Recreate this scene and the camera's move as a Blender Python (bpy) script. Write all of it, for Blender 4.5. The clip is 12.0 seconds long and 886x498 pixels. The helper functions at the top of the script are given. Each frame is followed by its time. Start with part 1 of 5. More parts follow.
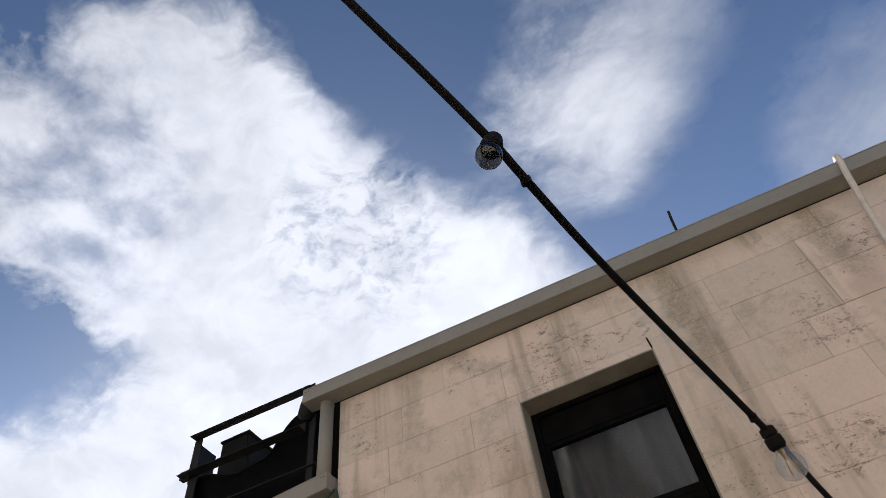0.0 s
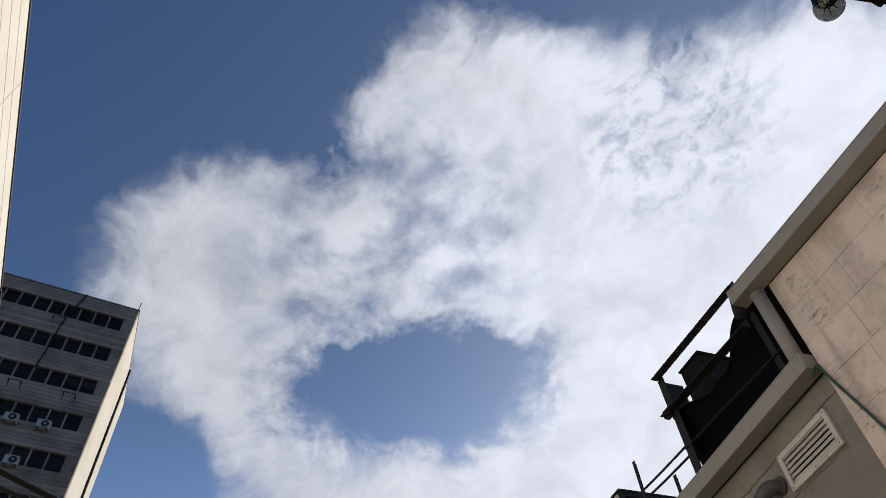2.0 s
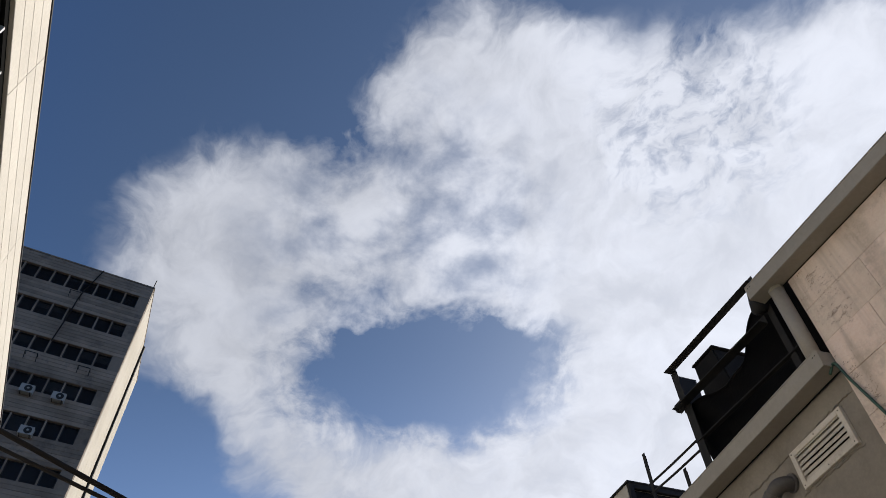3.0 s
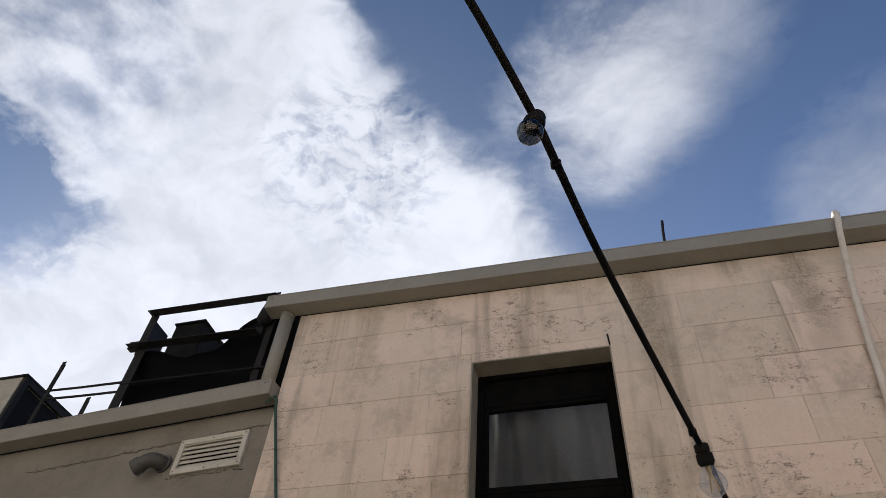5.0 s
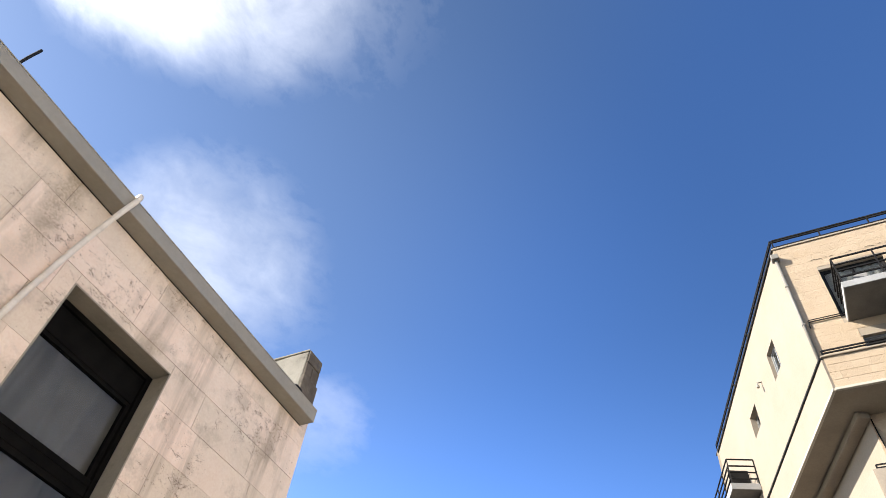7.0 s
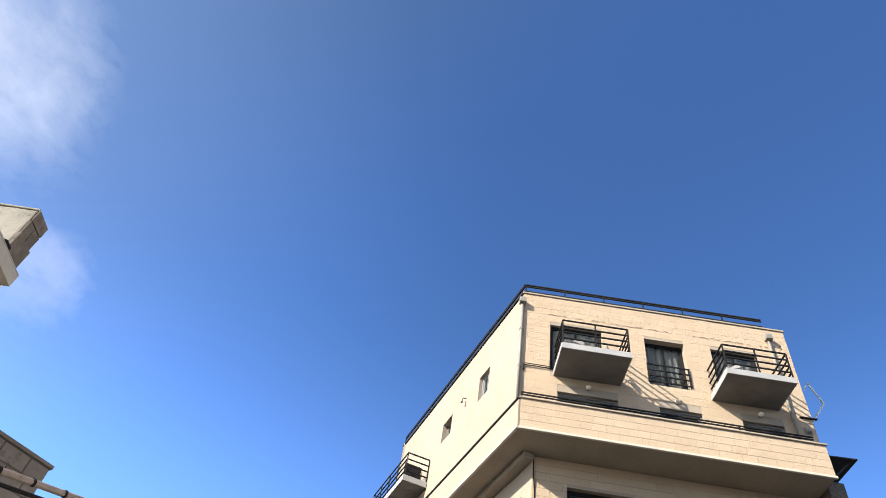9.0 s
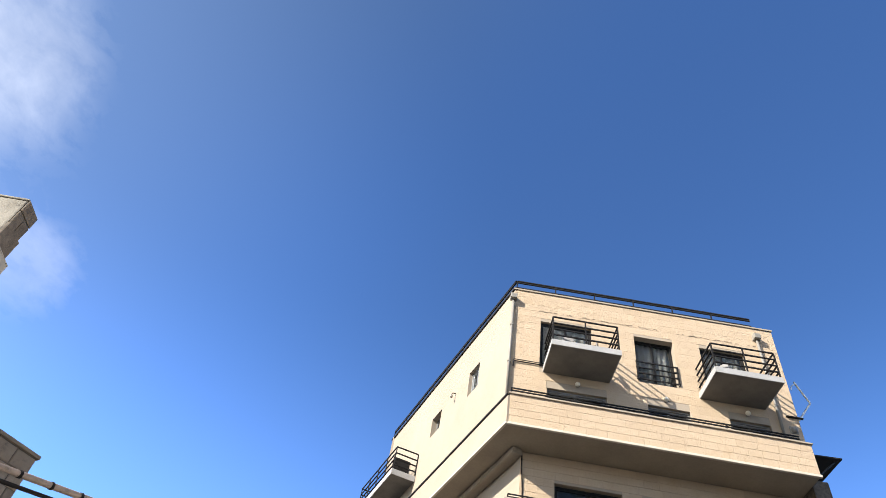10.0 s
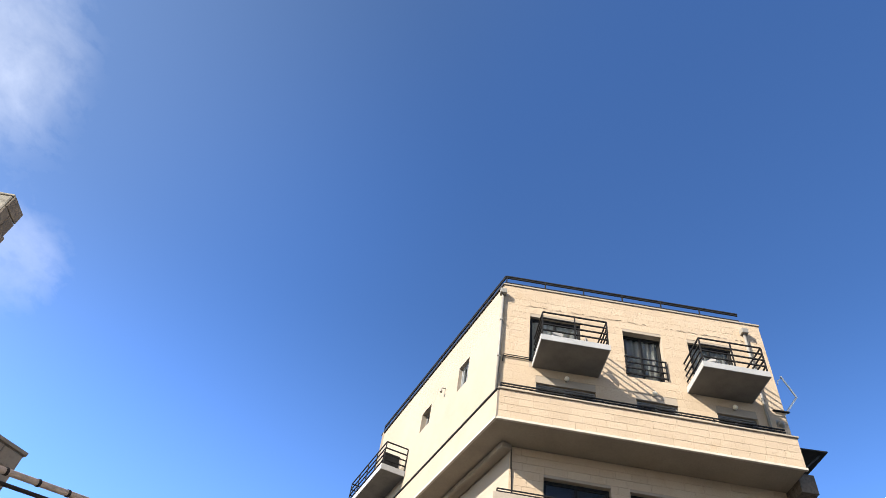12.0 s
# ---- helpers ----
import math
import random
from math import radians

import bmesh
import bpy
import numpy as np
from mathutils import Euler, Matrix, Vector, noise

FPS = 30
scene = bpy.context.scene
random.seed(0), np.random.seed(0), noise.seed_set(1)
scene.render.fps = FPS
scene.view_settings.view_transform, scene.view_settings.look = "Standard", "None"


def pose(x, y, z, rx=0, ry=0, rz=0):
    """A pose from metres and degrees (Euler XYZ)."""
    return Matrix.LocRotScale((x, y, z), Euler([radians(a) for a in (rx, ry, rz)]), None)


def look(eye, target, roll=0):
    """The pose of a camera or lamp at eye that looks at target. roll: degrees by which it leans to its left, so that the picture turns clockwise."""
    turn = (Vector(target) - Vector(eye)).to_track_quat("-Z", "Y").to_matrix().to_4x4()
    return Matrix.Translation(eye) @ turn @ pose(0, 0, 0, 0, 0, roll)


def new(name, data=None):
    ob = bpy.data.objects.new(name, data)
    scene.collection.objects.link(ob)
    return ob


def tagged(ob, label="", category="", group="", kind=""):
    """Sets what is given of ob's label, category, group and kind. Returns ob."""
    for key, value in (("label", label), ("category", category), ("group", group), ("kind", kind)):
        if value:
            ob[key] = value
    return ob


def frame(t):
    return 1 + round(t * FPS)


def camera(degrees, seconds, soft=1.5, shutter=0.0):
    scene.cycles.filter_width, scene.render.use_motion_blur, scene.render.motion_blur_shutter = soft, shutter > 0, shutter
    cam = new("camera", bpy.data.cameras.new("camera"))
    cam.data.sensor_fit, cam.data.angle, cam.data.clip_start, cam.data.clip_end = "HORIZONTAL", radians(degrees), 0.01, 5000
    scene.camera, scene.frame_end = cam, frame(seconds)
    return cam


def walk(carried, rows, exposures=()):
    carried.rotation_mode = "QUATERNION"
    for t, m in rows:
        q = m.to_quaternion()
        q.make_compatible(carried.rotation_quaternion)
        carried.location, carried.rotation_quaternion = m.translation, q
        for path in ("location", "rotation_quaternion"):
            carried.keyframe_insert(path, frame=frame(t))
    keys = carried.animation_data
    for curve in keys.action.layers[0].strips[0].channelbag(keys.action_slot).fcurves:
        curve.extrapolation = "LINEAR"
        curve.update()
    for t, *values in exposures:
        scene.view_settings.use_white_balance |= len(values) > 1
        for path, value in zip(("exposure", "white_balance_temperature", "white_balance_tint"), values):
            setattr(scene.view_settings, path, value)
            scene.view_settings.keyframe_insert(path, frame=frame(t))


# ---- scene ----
cam = camera(66.0, 12.0, soft=0.85)
PATH = [
    (0, (0.006, 0.135, 1.418), (-0.431, 1.278, 3.0), -8.7),
    (0.5, (-0.041, 0.155, 1.42), (-0.797, 1.143, 2.986), -8.2),
    (1, (-0.028, 0.135, 1.391), (-1.0, 0.92, 2.953), -6.7),
    (1.5, (-0.003, 0.017, 1.362), (-1.094, 0.635, 2.92), -6.3),
    (2, (0.04, -0.067, 1.337), (-1.128, 0.433, 2.883), -5.5),
    (2.5, (0.039, -0.102, 1.32), (-1.169, 0.334, 2.853), -3.9),
    (2.7, (0.028, -0.098, 1.321), (-1.187, 0.335, 2.85), -3.1),
    (4.3, (-0.07, 0.017, 1.365), (-0.983, 1.0, 2.848), 2.6),
    (4.5, (-0.072, 0.051, 1.366), (-0.87, 1.13, 2.848), 3.4),
    (5, (-0.03, 0.07, 1.375), (-0.463, 1.338, 2.86), 5.0),
    (5.5, (0.07, 0.107, 1.395), (0.095, 1.434, 2.892), 6.3),
    (6, (0.17, 0.151, 1.399), (0.647, 1.377, 2.906), 7.5),
    (6.5, (0.145, 0.136, 1.391), (1.004, 1.114, 2.91), 7.7),
    (7, (0.118, 0.053, 1.376), (1.213, 0.725, 2.908), 8.2),
    (7.5, (0.089, 0.008, 1.392), (1.307, 0.411, 2.926), 8.2),
    (7.7, (0.07, 0.001, 1.396), (1.315, 0.322, 2.928), 8.5),
    (9.3, (-0.034, -0.081, 1.487), (1.272, -0.01, 3.0), 11.4),
    (9.5, (-0.04, -0.084, 1.491), (1.268, -0.019, 3.003), 11.3),
    (10, (-0.038, -0.061, 1.488), (1.275, -0.003, 2.996), 11.3),
    (10.5, (-0.031, -0.052, 1.487), (1.286, 0.0, 2.991), 11.2),
    (11, (-0.029, -0.06, 1.494), (1.292, -0.015, 2.996), 11.1),
    (11.5, (-0.035, -0.067, 1.497), (1.286, -0.035, 2.999), 10.6),
    (12, (-0.05, -0.072, 1.493), (1.27, -0.045, 2.994), 10.3),
]
EXPOSURES = [(0, .40), (1.5, .28), (2.5, .20), (4.4, .22), (5, .30), (5.5, .58), (6, 1.0), (6.5, 1.26), (7.5, 1.36), (9.5, 1.36), (12, 1.36)]
walk(cam, [(t, look(eye, target, roll)) for t, eye, target, roll in PATH], EXPOSURES)

# ---- world, sun, exposure ----
SUN_AZ, SUN_EL = radians(-33), radians(32)
SUN_DIR = Vector((math.sin(SUN_AZ) * math.cos(SUN_EL), math.cos(SUN_AZ) * math.cos(SUN_EL), math.sin(SUN_EL)))


class Nodes:
    """Short writing for node trees."""

    def __init__(self, tree):
        self.tree = tree
        tree.nodes.clear()

    def add(self, kind, ins=(), operation="", clamp=False, smooth=None, color=False, blend_type="MIX"):
        n = self.tree.nodes.new(kind)
        if operation:
            n.operation = operation
        if clamp:
            n.use_clamp = True
        if smooth is not None:
            n.interpolation_type = "SMOOTHSTEP" if smooth else "LINEAR"
        if color:
            n.data_type, n.blend_type = "RGBA", blend_type
        for k, v in dict(ins).items():
            if isinstance(v, bpy.types.NodeSocket):
                self.tree.links.new(v, n.inputs[k])
            else:
                n.inputs[k].default_value = v
        return n

    def math(self, op, a, b=0.0, c=0.0, clamp=False):
        return self.add("ShaderNodeMath", {0: a, 1: b, 2: c}, operation=op, clamp=clamp).outputs[0]

    def vmath(self, op, a, b=(0, 0, 0)):
        return self.add("ShaderNodeVectorMath", {0: a, 1: b}, operation=op)

    def noise(self, vec, scale, detail=4.0, rough=0.55, distortion=0.0):
        return self.add("ShaderNodeTexNoise", {"Vector": vec, "Scale": scale, "Detail": detail, "Roughness": rough, "Distortion": distortion})

    def ramp(self, v, a, b, lo=0.0, hi=1.0, smooth=True):
        return self.add("ShaderNodeMapRange", {"Value": v, "From Min": a, "From Max": b, "To Min": lo, "To Max": hi}, smooth=smooth).outputs[0]

    def mix(self, fac, a, b, mode="MIX"):
        n = self.add("ShaderNodeMix", color=True, blend_type=mode)
        for s, v in ((0, fac), (6, a), (7, b)):
            if isinstance(v, bpy.types.NodeSocket):
                self.tree.links.new(v, n.inputs[s])
            else:
                n.inputs[s].default_value = (*v, 1) if isinstance(v, tuple) and len(v) == 3 else v
        return n.outputs[2]


def toward(az, el):
    a, e = radians(az), radians(el)
    return (math.sin(a) * math.cos(e), math.cos(a) * math.cos(e), math.sin(e))


# broken cloud field: azimuth, elevation, inner and outer radius in degrees, density
CLOUDS = [
    (-94, 46.5, 3, 9, .92), (-97, 51, 0, 6, .5), (-87, 40.5, 1, 6, .88), (-82.5, 33.5, .5, 5, .85), (-82, 51, 0, 7, .55),
    (-52, 55, 5, 12, .97), (-62, 62, 1, 8, .85), (-71, 60, 0, 6, .6), (-57, 48, 3, 9, .9), (-46, 44, 7, 14, 1.0), (-71, 48.5, 2, 8, .8), (-77, 52.5, 0, 7, .62), (-84, 49, 0, 6, .5), (-68, 36.2, 0, 1.2, .35),
    (-34, 52, 3, 10, .9), (-20, 46, 4, 11, .95), (-26, 40, 8, 15, 1.0), (-54, 32, 6, 11, 1.0), (-69, 31, 2, 6, .95), (-78, 31.5, 1, 5, .85),
    (-66, 20, 6, 13, .95), (-30, 26, 8, 18, 1.0),
    (3.5, 59, 0, 8, .62), (15, 63, 0, 8.5, .34), (29, 68, 0, 9, .20),
    (32, 44.6, 0, 8, .33), (26, 42.5, 0, 6, .22), (38, 42, 0, 6, .16), (48.5, 34.3, 0, 3, .30),
    # three clouds added in the unseen sky behind, to brighten the shaded walls
    (178, 38, 8, 24, .9), (-152, 28, 6, 20, .85), (150, 22, 4, 14, .7),
]
HOLES = [(-81, 37.6, 0, 4.8, .85), (-74, 38.6, .5, 5.0, .92), (-67, 39.0, .5, 5.2, .92), (-60.5, 39.0, 0, 4.6, .8), (-83, 44, 0, 4, .25), (7, 69, 0, 6, .5), (-11, 60, 0, 4, .35)]


def make_world():
    world = bpy.data.worlds.new("sky")
    scene.world = world
    world.use_nodes = True
    k = Nodes(world.node_tree)
    way = k.add("ShaderNodeTexCoord").outputs["Generated"]
    tex = k.add("ShaderNodeTexSky")
    tex.sky_type, tex.sun_disc, tex.sun_elevation, tex.sun_rotation = "NISHITA", False, SUN_EL, SUN_AZ
    tex.air_density, tex.dust_density, tex.ozone_density = 1.0, 1.0, 2.0
    sky = tex.outputs[0]
    # the wind bends the cloud edges at two scales
    n1 = k.vmath("SUBTRACT", k.noise(way, 3.6, 3, .5).outputs["Color"], (.5, .5, .5)).outputs[0]
    n2 = k.vmath("SUBTRACT", k.noise(way, 8, 4, .55).outputs["Color"], (.5, .5, .5)).outputs[0]
    # the thin cloud in the north-east is smoother
    west = k.ramp(k.vmath("DOT_PRODUCT", way, toward(-60, 45)).outputs["Value"], .60, .90, .22, 1.0)
    n2 = k.add("ShaderNodeVectorMath", {0: n2, "Scale": west}, operation="SCALE").outputs[0]
    bent = k.vmath("ADD", way, k.vmath("MULTIPLY", n1, (.085, .085, .085)).outputs[0]).outputs[0]
    bent = k.vmath("ADD", bent, k.vmath("MULTIPLY", n2, (.085, .085, .085)).outputs[0]).outputs[0]
    bent = k.vmath("NORMALIZE", bent).outputs[0]

    def field(rows):
        clear = None
        for az, el, r0, r1, dens in rows:
            d = k.vmath("DOT_PRODUCT", bent, toward(az, el)).outputs["Value"]
            m = k.ramp(d, math.cos(radians(r1 + 2.5)), math.cos(radians(r0)), 1.0, 1.0 - dens)
            clear = m if clear is None else k.math("MULTIPLY", clear, m)
        return clear
    cloud = k.math("SUBTRACT", 1.0, field(CLOUDS))
    # the gaps are laced with torn shreds
    lace = k.ramp(k.noise(k.vmath("MULTIPLY", way, (1.0, 1.2, 1.6)).outputs[0], 15, 7, .62, .3).outputs["Fac"], .38, .60, 1.0, .25)
    gap = k.math("SUBTRACT", 1.0, field(HOLES))
    solid_ = k.ramp(gap, .62, 1.0)
    lace = k.math("MULTIPLY", lace, k.math("SUBTRACT", 1.0, solid_))
    gap = k.math("MULTIPLY", gap, k.math("SUBTRACT", 1.0, k.math("MULTIPLY", lace, .75)))
    cloud = k.math("MULTIPLY", cloud, k.math("SUBTRACT", 1.0, gap))
    # fibrous edges, drawn out a little by the wind
    drawn = k.vmath("MULTIPLY", bent, (1.0, 1.25, 1.7)).outputs[0]
    wisp = k.noise(drawn, 8, 7, .58, .35).outputs["Fac"]
    fibre = k.noise(drawn, 26, 5, .6, .6).outputs["Fac"]
    loose = k.math("ADD", k.math("MULTIPLY", k.math("SUBTRACT", wisp, .5), 1.35), k.math("MULTIPLY", k.math("SUBTRACT", fibre, .5), .4))
    # none where the sky is clear, little where the cloud is thick
    loose = k.math("MULTIPLY", loose, k.math("MULTIPLY", k.ramp(cloud, .01, .40), k.ramp(cloud, 1.0, .8, .6, 1.0)))
    loose = k.math("MULTIPLY", loose, west)
    cover = k.ramp(k.math("ADD", cloud, loose), .02, 1.0)
    # one patch of small ripples
    spot = k.vmath("DOT_PRODUCT", bent, toward(-32, 53.3)).outputs["Value"]
    ripple = k.noise(drawn, 34, 4, .6).outputs["Fac"]
    rip = k.math("MULTIPLY", k.ramp(ripple, .42, .72), k.ramp(spot, math.cos(radians(9)), math.cos(radians(1)), .05, .62))
    cover = k.math("SUBTRACT", cover, rip, clamp=True)
    # a torn, streaky veil above the gap
    veil = k.vmath("DOT_PRODUCT", bent, toward(-73, 50)).outputs["Value"]
    torn = k.noise(k.vmath("MULTIPLY", way, (1.0, 1.0, 1.7)).outputs[0], 13, 5, .55, .15).outputs["Fac"]
    tear = k.math("MULTIPLY", k.ramp(torn, .34, .74), k.ramp(veil, math.cos(radians(16)), math.cos(radians(5)), 0, .70))
    cover = k.math("SUBTRACT", cover, tear, clamp=True)
    near = k.vmath("DOT_PRODUCT", way, tuple(SUN_DIR)).outputs["Value"]
    glow = k.ramp(near, .66, .98, .74, 1.04)
    shade = k.math("MULTIPLY", glow, k.ramp(wisp, .28, .72, .86, 1.07))
    white = k.add("ShaderNodeCombineColor", {0: k.math("MULTIPLY", shade, .925), 1: k.math("MULTIPLY", shade, .965), 2: k.math("MULTIPLY", shade, 1.08)}).outputs[0]
    clean = k.ramp(near, .15, .62)
    tint = k.mix(clean, (SKY * .62, SKY * .95, SKY * 1.42), (SKY * .84, SKY * .97, SKY * 1.12))
    low = k.ramp(k.add("ShaderNodeSeparateXYZ", {0: way}).outputs["Z"], .70, .32, 1.0, 1.6)
    # a bank of thin haze low in the north-east
    bank = k.vmath("DOT_PRODUCT", way, toward(38, 23)).outputs["Value"]
    low = k.math("MULTIPLY", low, k.ramp(bank, .60, .99, 1.0, 1.38))
    haze = k.add("ShaderNodeCombineColor", {0: k.math("POWER", low, 1.15), 1: low, 2: low}).outputs[0]
    blue = k.mix(1.0, k.mix(1.0, sky, tint, "MULTIPLY"), haze, "MULTIPLY")
    out = k.mix(cover, blue, white)
    bg = k.add("ShaderNodeBackground", {"Color": out, "Strength": .72})
    k.tree.links.new(bg.outputs[0], k.add("ShaderNodeOutputWorld").inputs[0])


SKY = 0.085
make_world()
sun = new("sun", bpy.data.lights.new("sun", "SUN"))
sun.data.energy, sun.data.angle, sun.data.color = 4.9, radians(0.55), (1.0, .93, .82)
sun.matrix_world = look((0, 0, 60), Vector((0, 0, 60)) - SUN_DIR)

# ---- materials ----


def finish(k, color, rough, normal=None, metal=0.0, spec=0.5):
    ins = {"Base Color": color, "Roughness": rough, "Metallic": metal, "Specular IOR Level": spec}
    if normal is not None:
        ins["Normal"] = normal
    b = k.add("ShaderNodeBsdfPrincipled", ins)
    k.tree.links.new(b.outputs[0], k.add("ShaderNodeOutputMaterial").inputs[0])


def begin(name):
    m = bpy.data.materials.new(name)
    m.use_nodes = True
    k = Nodes(m.node_tree)
    return m, k, k.add("ShaderNodeTexCoord").outputs["Object"]


def surface(name, c1, c2, scale=2.0, fine=40.0, rough=.7, bump=.15, metal=0.0, dirt=None, dirt_scale=3.0, dirt_amount=.5, vary=0.0, depth=.01, spec=.5):
    """A worn surface: two tones at a large scale, grain at a small one, patches of dirt."""
    m, k, co = begin(name)
    big = k.noise(co, scale, 5, .6).outputs["Fac"]
    small = k.noise(co, fine, 5, .65).outputs["Fac"]
    col = k.mix(k.ramp(big, .3, .7), c1, c2)
    col = k.mix(.35, col, k.mix(small, (.25, .25, .25), (.75, .75, .75)), "OVERLAY")
    if dirt:
        d = k.ramp(k.noise(co, dirt_scale, 7, .7).outputs["Fac"], .52, .72, 0, dirt_amount)
        col = k.mix(d, col, dirt)
    if vary:
        r = k.add("ShaderNodeObjectInfo").outputs["Random"]
        v = k.ramp(r, 0, 1, 1 - vary, 1 + vary, False)
        col = k.mix(1.0, col, k.add("ShaderNodeCombineColor", {0: v, 1: v, 2: v}).outputs[0], "MULTIPLY")
    nrm = k.add("ShaderNodeBump", {"Height": small, "Strength": bump, "Distance": depth}).outputs[0] if bump else None
    rg = k.ramp(big, .2, .8, max(rough - .08, .02), min(rough + .08, 1))
    finish(k, col, rg, nrm, metal, spec)
    return m


def old_stone():
    """Weathered sawn limestone: pinkish and cream clouds, pits and veins, dark rain streaks."""
    m, k, co = begin("old_limestone")
    big = k.noise(co, 1.1, 4, .55).outputs["Fac"]
    mid = k.noise(co, 5.0, 6, .65, .4).outputs["Fac"]
    fine = k.noise(co, 55, 6, .7).outputs["Fac"]
    col = k.mix(k.ramp(big, .3, .7), (.73, .585, .485), (.69, .57, .47))
    col = k.mix(k.ramp(mid, .35, .7, 0, .55), col, (.74, .625, .525))
    rnd = k.add("ShaderNodeObjectInfo").outputs["Random"]
    v = k.ramp(rnd, 0, 1, .90, 1.08, False)
    col = k.mix(1.0, col, k.add("ShaderNodeCombineColor", {0: v, 1: k.math("MULTIPLY", v, k.ramp(rnd, 0, 1, 1.02, .985, False)), 2: v}).outputs[0], "MULTIPLY")
    col = k.mix(k.ramp(k.noise(co, .75, 5, .65).outputs["Fac"], .45, .68, 0, .65), col, (.57, .50, .42))
    col = k.mix(k.ramp(k.noise(co, 2.6, 6, .7).outputs["Fac"], .50, .68, 0, .6), col, (.42, .35, .28))
    col = k.mix(.6, col, k.mix(fine, (.28, .28, .28), (.72, .72, .72)), "OVERLAY")
    # rain streaks below the gutter: noise drawn out downwards
    st = k.vmath("MULTIPLY", co, (3.2, 3.2, .28)).outputs[0]
    streak = k.ramp(k.noise(st, 1.0, 5, .6, .3).outputs["Fac"], .49, .68, 0, .70)
    streak = k.math("MULTIPLY", streak, k.ramp(fine, .25, .6, .5, 1.0))
    col = k.mix(streak, col, (.27, .215, .16))
    # three old overflow stains below the roof edge
    at = k.add("ShaderNodeSeparateXYZ", {0: co}).outputs
    wobble = k.math("MULTIPLY", k.math("SUBTRACT", k.noise(co, 3.0, 4, .6).outputs["Fac"], .5), .45)
    for sx_, half, z_low, amount in ((1.55, .20, 4.4, .72), (.30, .20, 4.2, .78), (-2.2, .16, 4.7, .45)):
        off = k.math("ABSOLUTE", k.math("ADD", k.math("SUBTRACT", at[0], sx_), wobble))
        m_ = k.math("MULTIPLY", k.ramp(off, half, .02), k.ramp(at[2], z_low, z_low + .9, 0, amount))
        col = k.mix(k.math("MULTIPLY", m_, k.ramp(fine, .3, .65, .35, 1.0)), col, (.23, .185, .125))
    # pits and open veins, gathered in patches
    patch = k.ramp(k.noise(co, 1.9, 4, .65).outputs["Fac"], .42, .64, .0, .10)
    clump = k.noise(k.vmath("MULTIPLY", co, (1, 1, 1.6)).outputs[0], 10, 5, .7, .8).outputs["Fac"]
    vein = k.noise(k.vmath("MULTIPLY", co, (1, 1, 1.9)).outputs[0], 60, 6, .75, .8).outputs["Fac"]
    both = k.math("ADD", k.math("MULTIPLY", vein, .55), k.math("MULTIPLY", clump, .45))
    pit = k.ramp(k.math("ADD", both, patch), .628, .668)
    vor = k.add("ShaderNodeTexVoronoi", {"Vector": co, "Scale": 13.0}).outputs["Distance"]
    hole = k.ramp(vor, .09, .05)
    sel = k.ramp(k.noise(co, 4, 2, .5).outputs["Fac"], .5, .56)
    pit = k.math("MAXIMUM", pit, k.math("MULTIPLY", hole, sel))
    col = k.mix(k.math("MULTIPLY", pit, .78), col, (.19, .135, .10))
    h = k.math("SUBTRACT", k.math("MULTIPLY", fine, .25), k.math("MULTIPLY", pit, 1.0))
    h = k.math("ADD", h, k.math("MULTIPLY", mid, .3))
    nrm = k.add("ShaderNodeBump", {"Height": h, "Strength": .55, "Distance": .012}).outputs[0]
    finish(k, col, .88, nrm, 0, .25)
    return m


def rough_ashlar():
    """Pecked yellow building stone: a dense field of small chisel pits over soft lumps."""
    m, k, co = begin("pecked_stone")
    lump = k.noise(co, 6, 5, .65).outputs["Fac"]
    fine = k.noise(co, 34, 6, .75).outputs["Fac"]
    peck = k.noise(co, 26, 3, .6, .2).outputs["Fac"]
    rnd = k.add("ShaderNodeObjectInfo").outputs["Random"]
    col = k.mix(rnd, (.39, .302, .21), (.425, .333, .235))
    col = k.mix(k.ramp(k.noise(co, .45, 5, .6).outputs["Fac"], .35, .7, 0, .6), col, (.43, .338, .243))
    col = k.mix(k.ramp(k.noise(co, .9, 6, .7).outputs["Fac"], .55, .72, 0, .35), col, (.34, .235, .13))
    col = k.mix(.5, col, k.mix(fine, (.28, .28, .28), (.72, .72, .72)), "OVERLAY")
    pit = k.ramp(k.math("ADD", k.math("MULTIPLY", peck, .6), k.math("MULTIPLY", fine, .4)), .54, .64)
    col = k.mix(k.math("MULTIPLY", pit, .26), col, (.22, .155, .09))
    h = k.math("SUBTRACT", k.math("ADD", lump, k.math("MULTIPLY", fine, .35)), k.math("MULTIPLY", pit, .9))
    nrm = k.add("ShaderNodeBump", {"Height": h, "Strength": .6, "Distance": .03}).outputs[0]
    finish(k, col, .9, nrm, 0, .2)
    return m


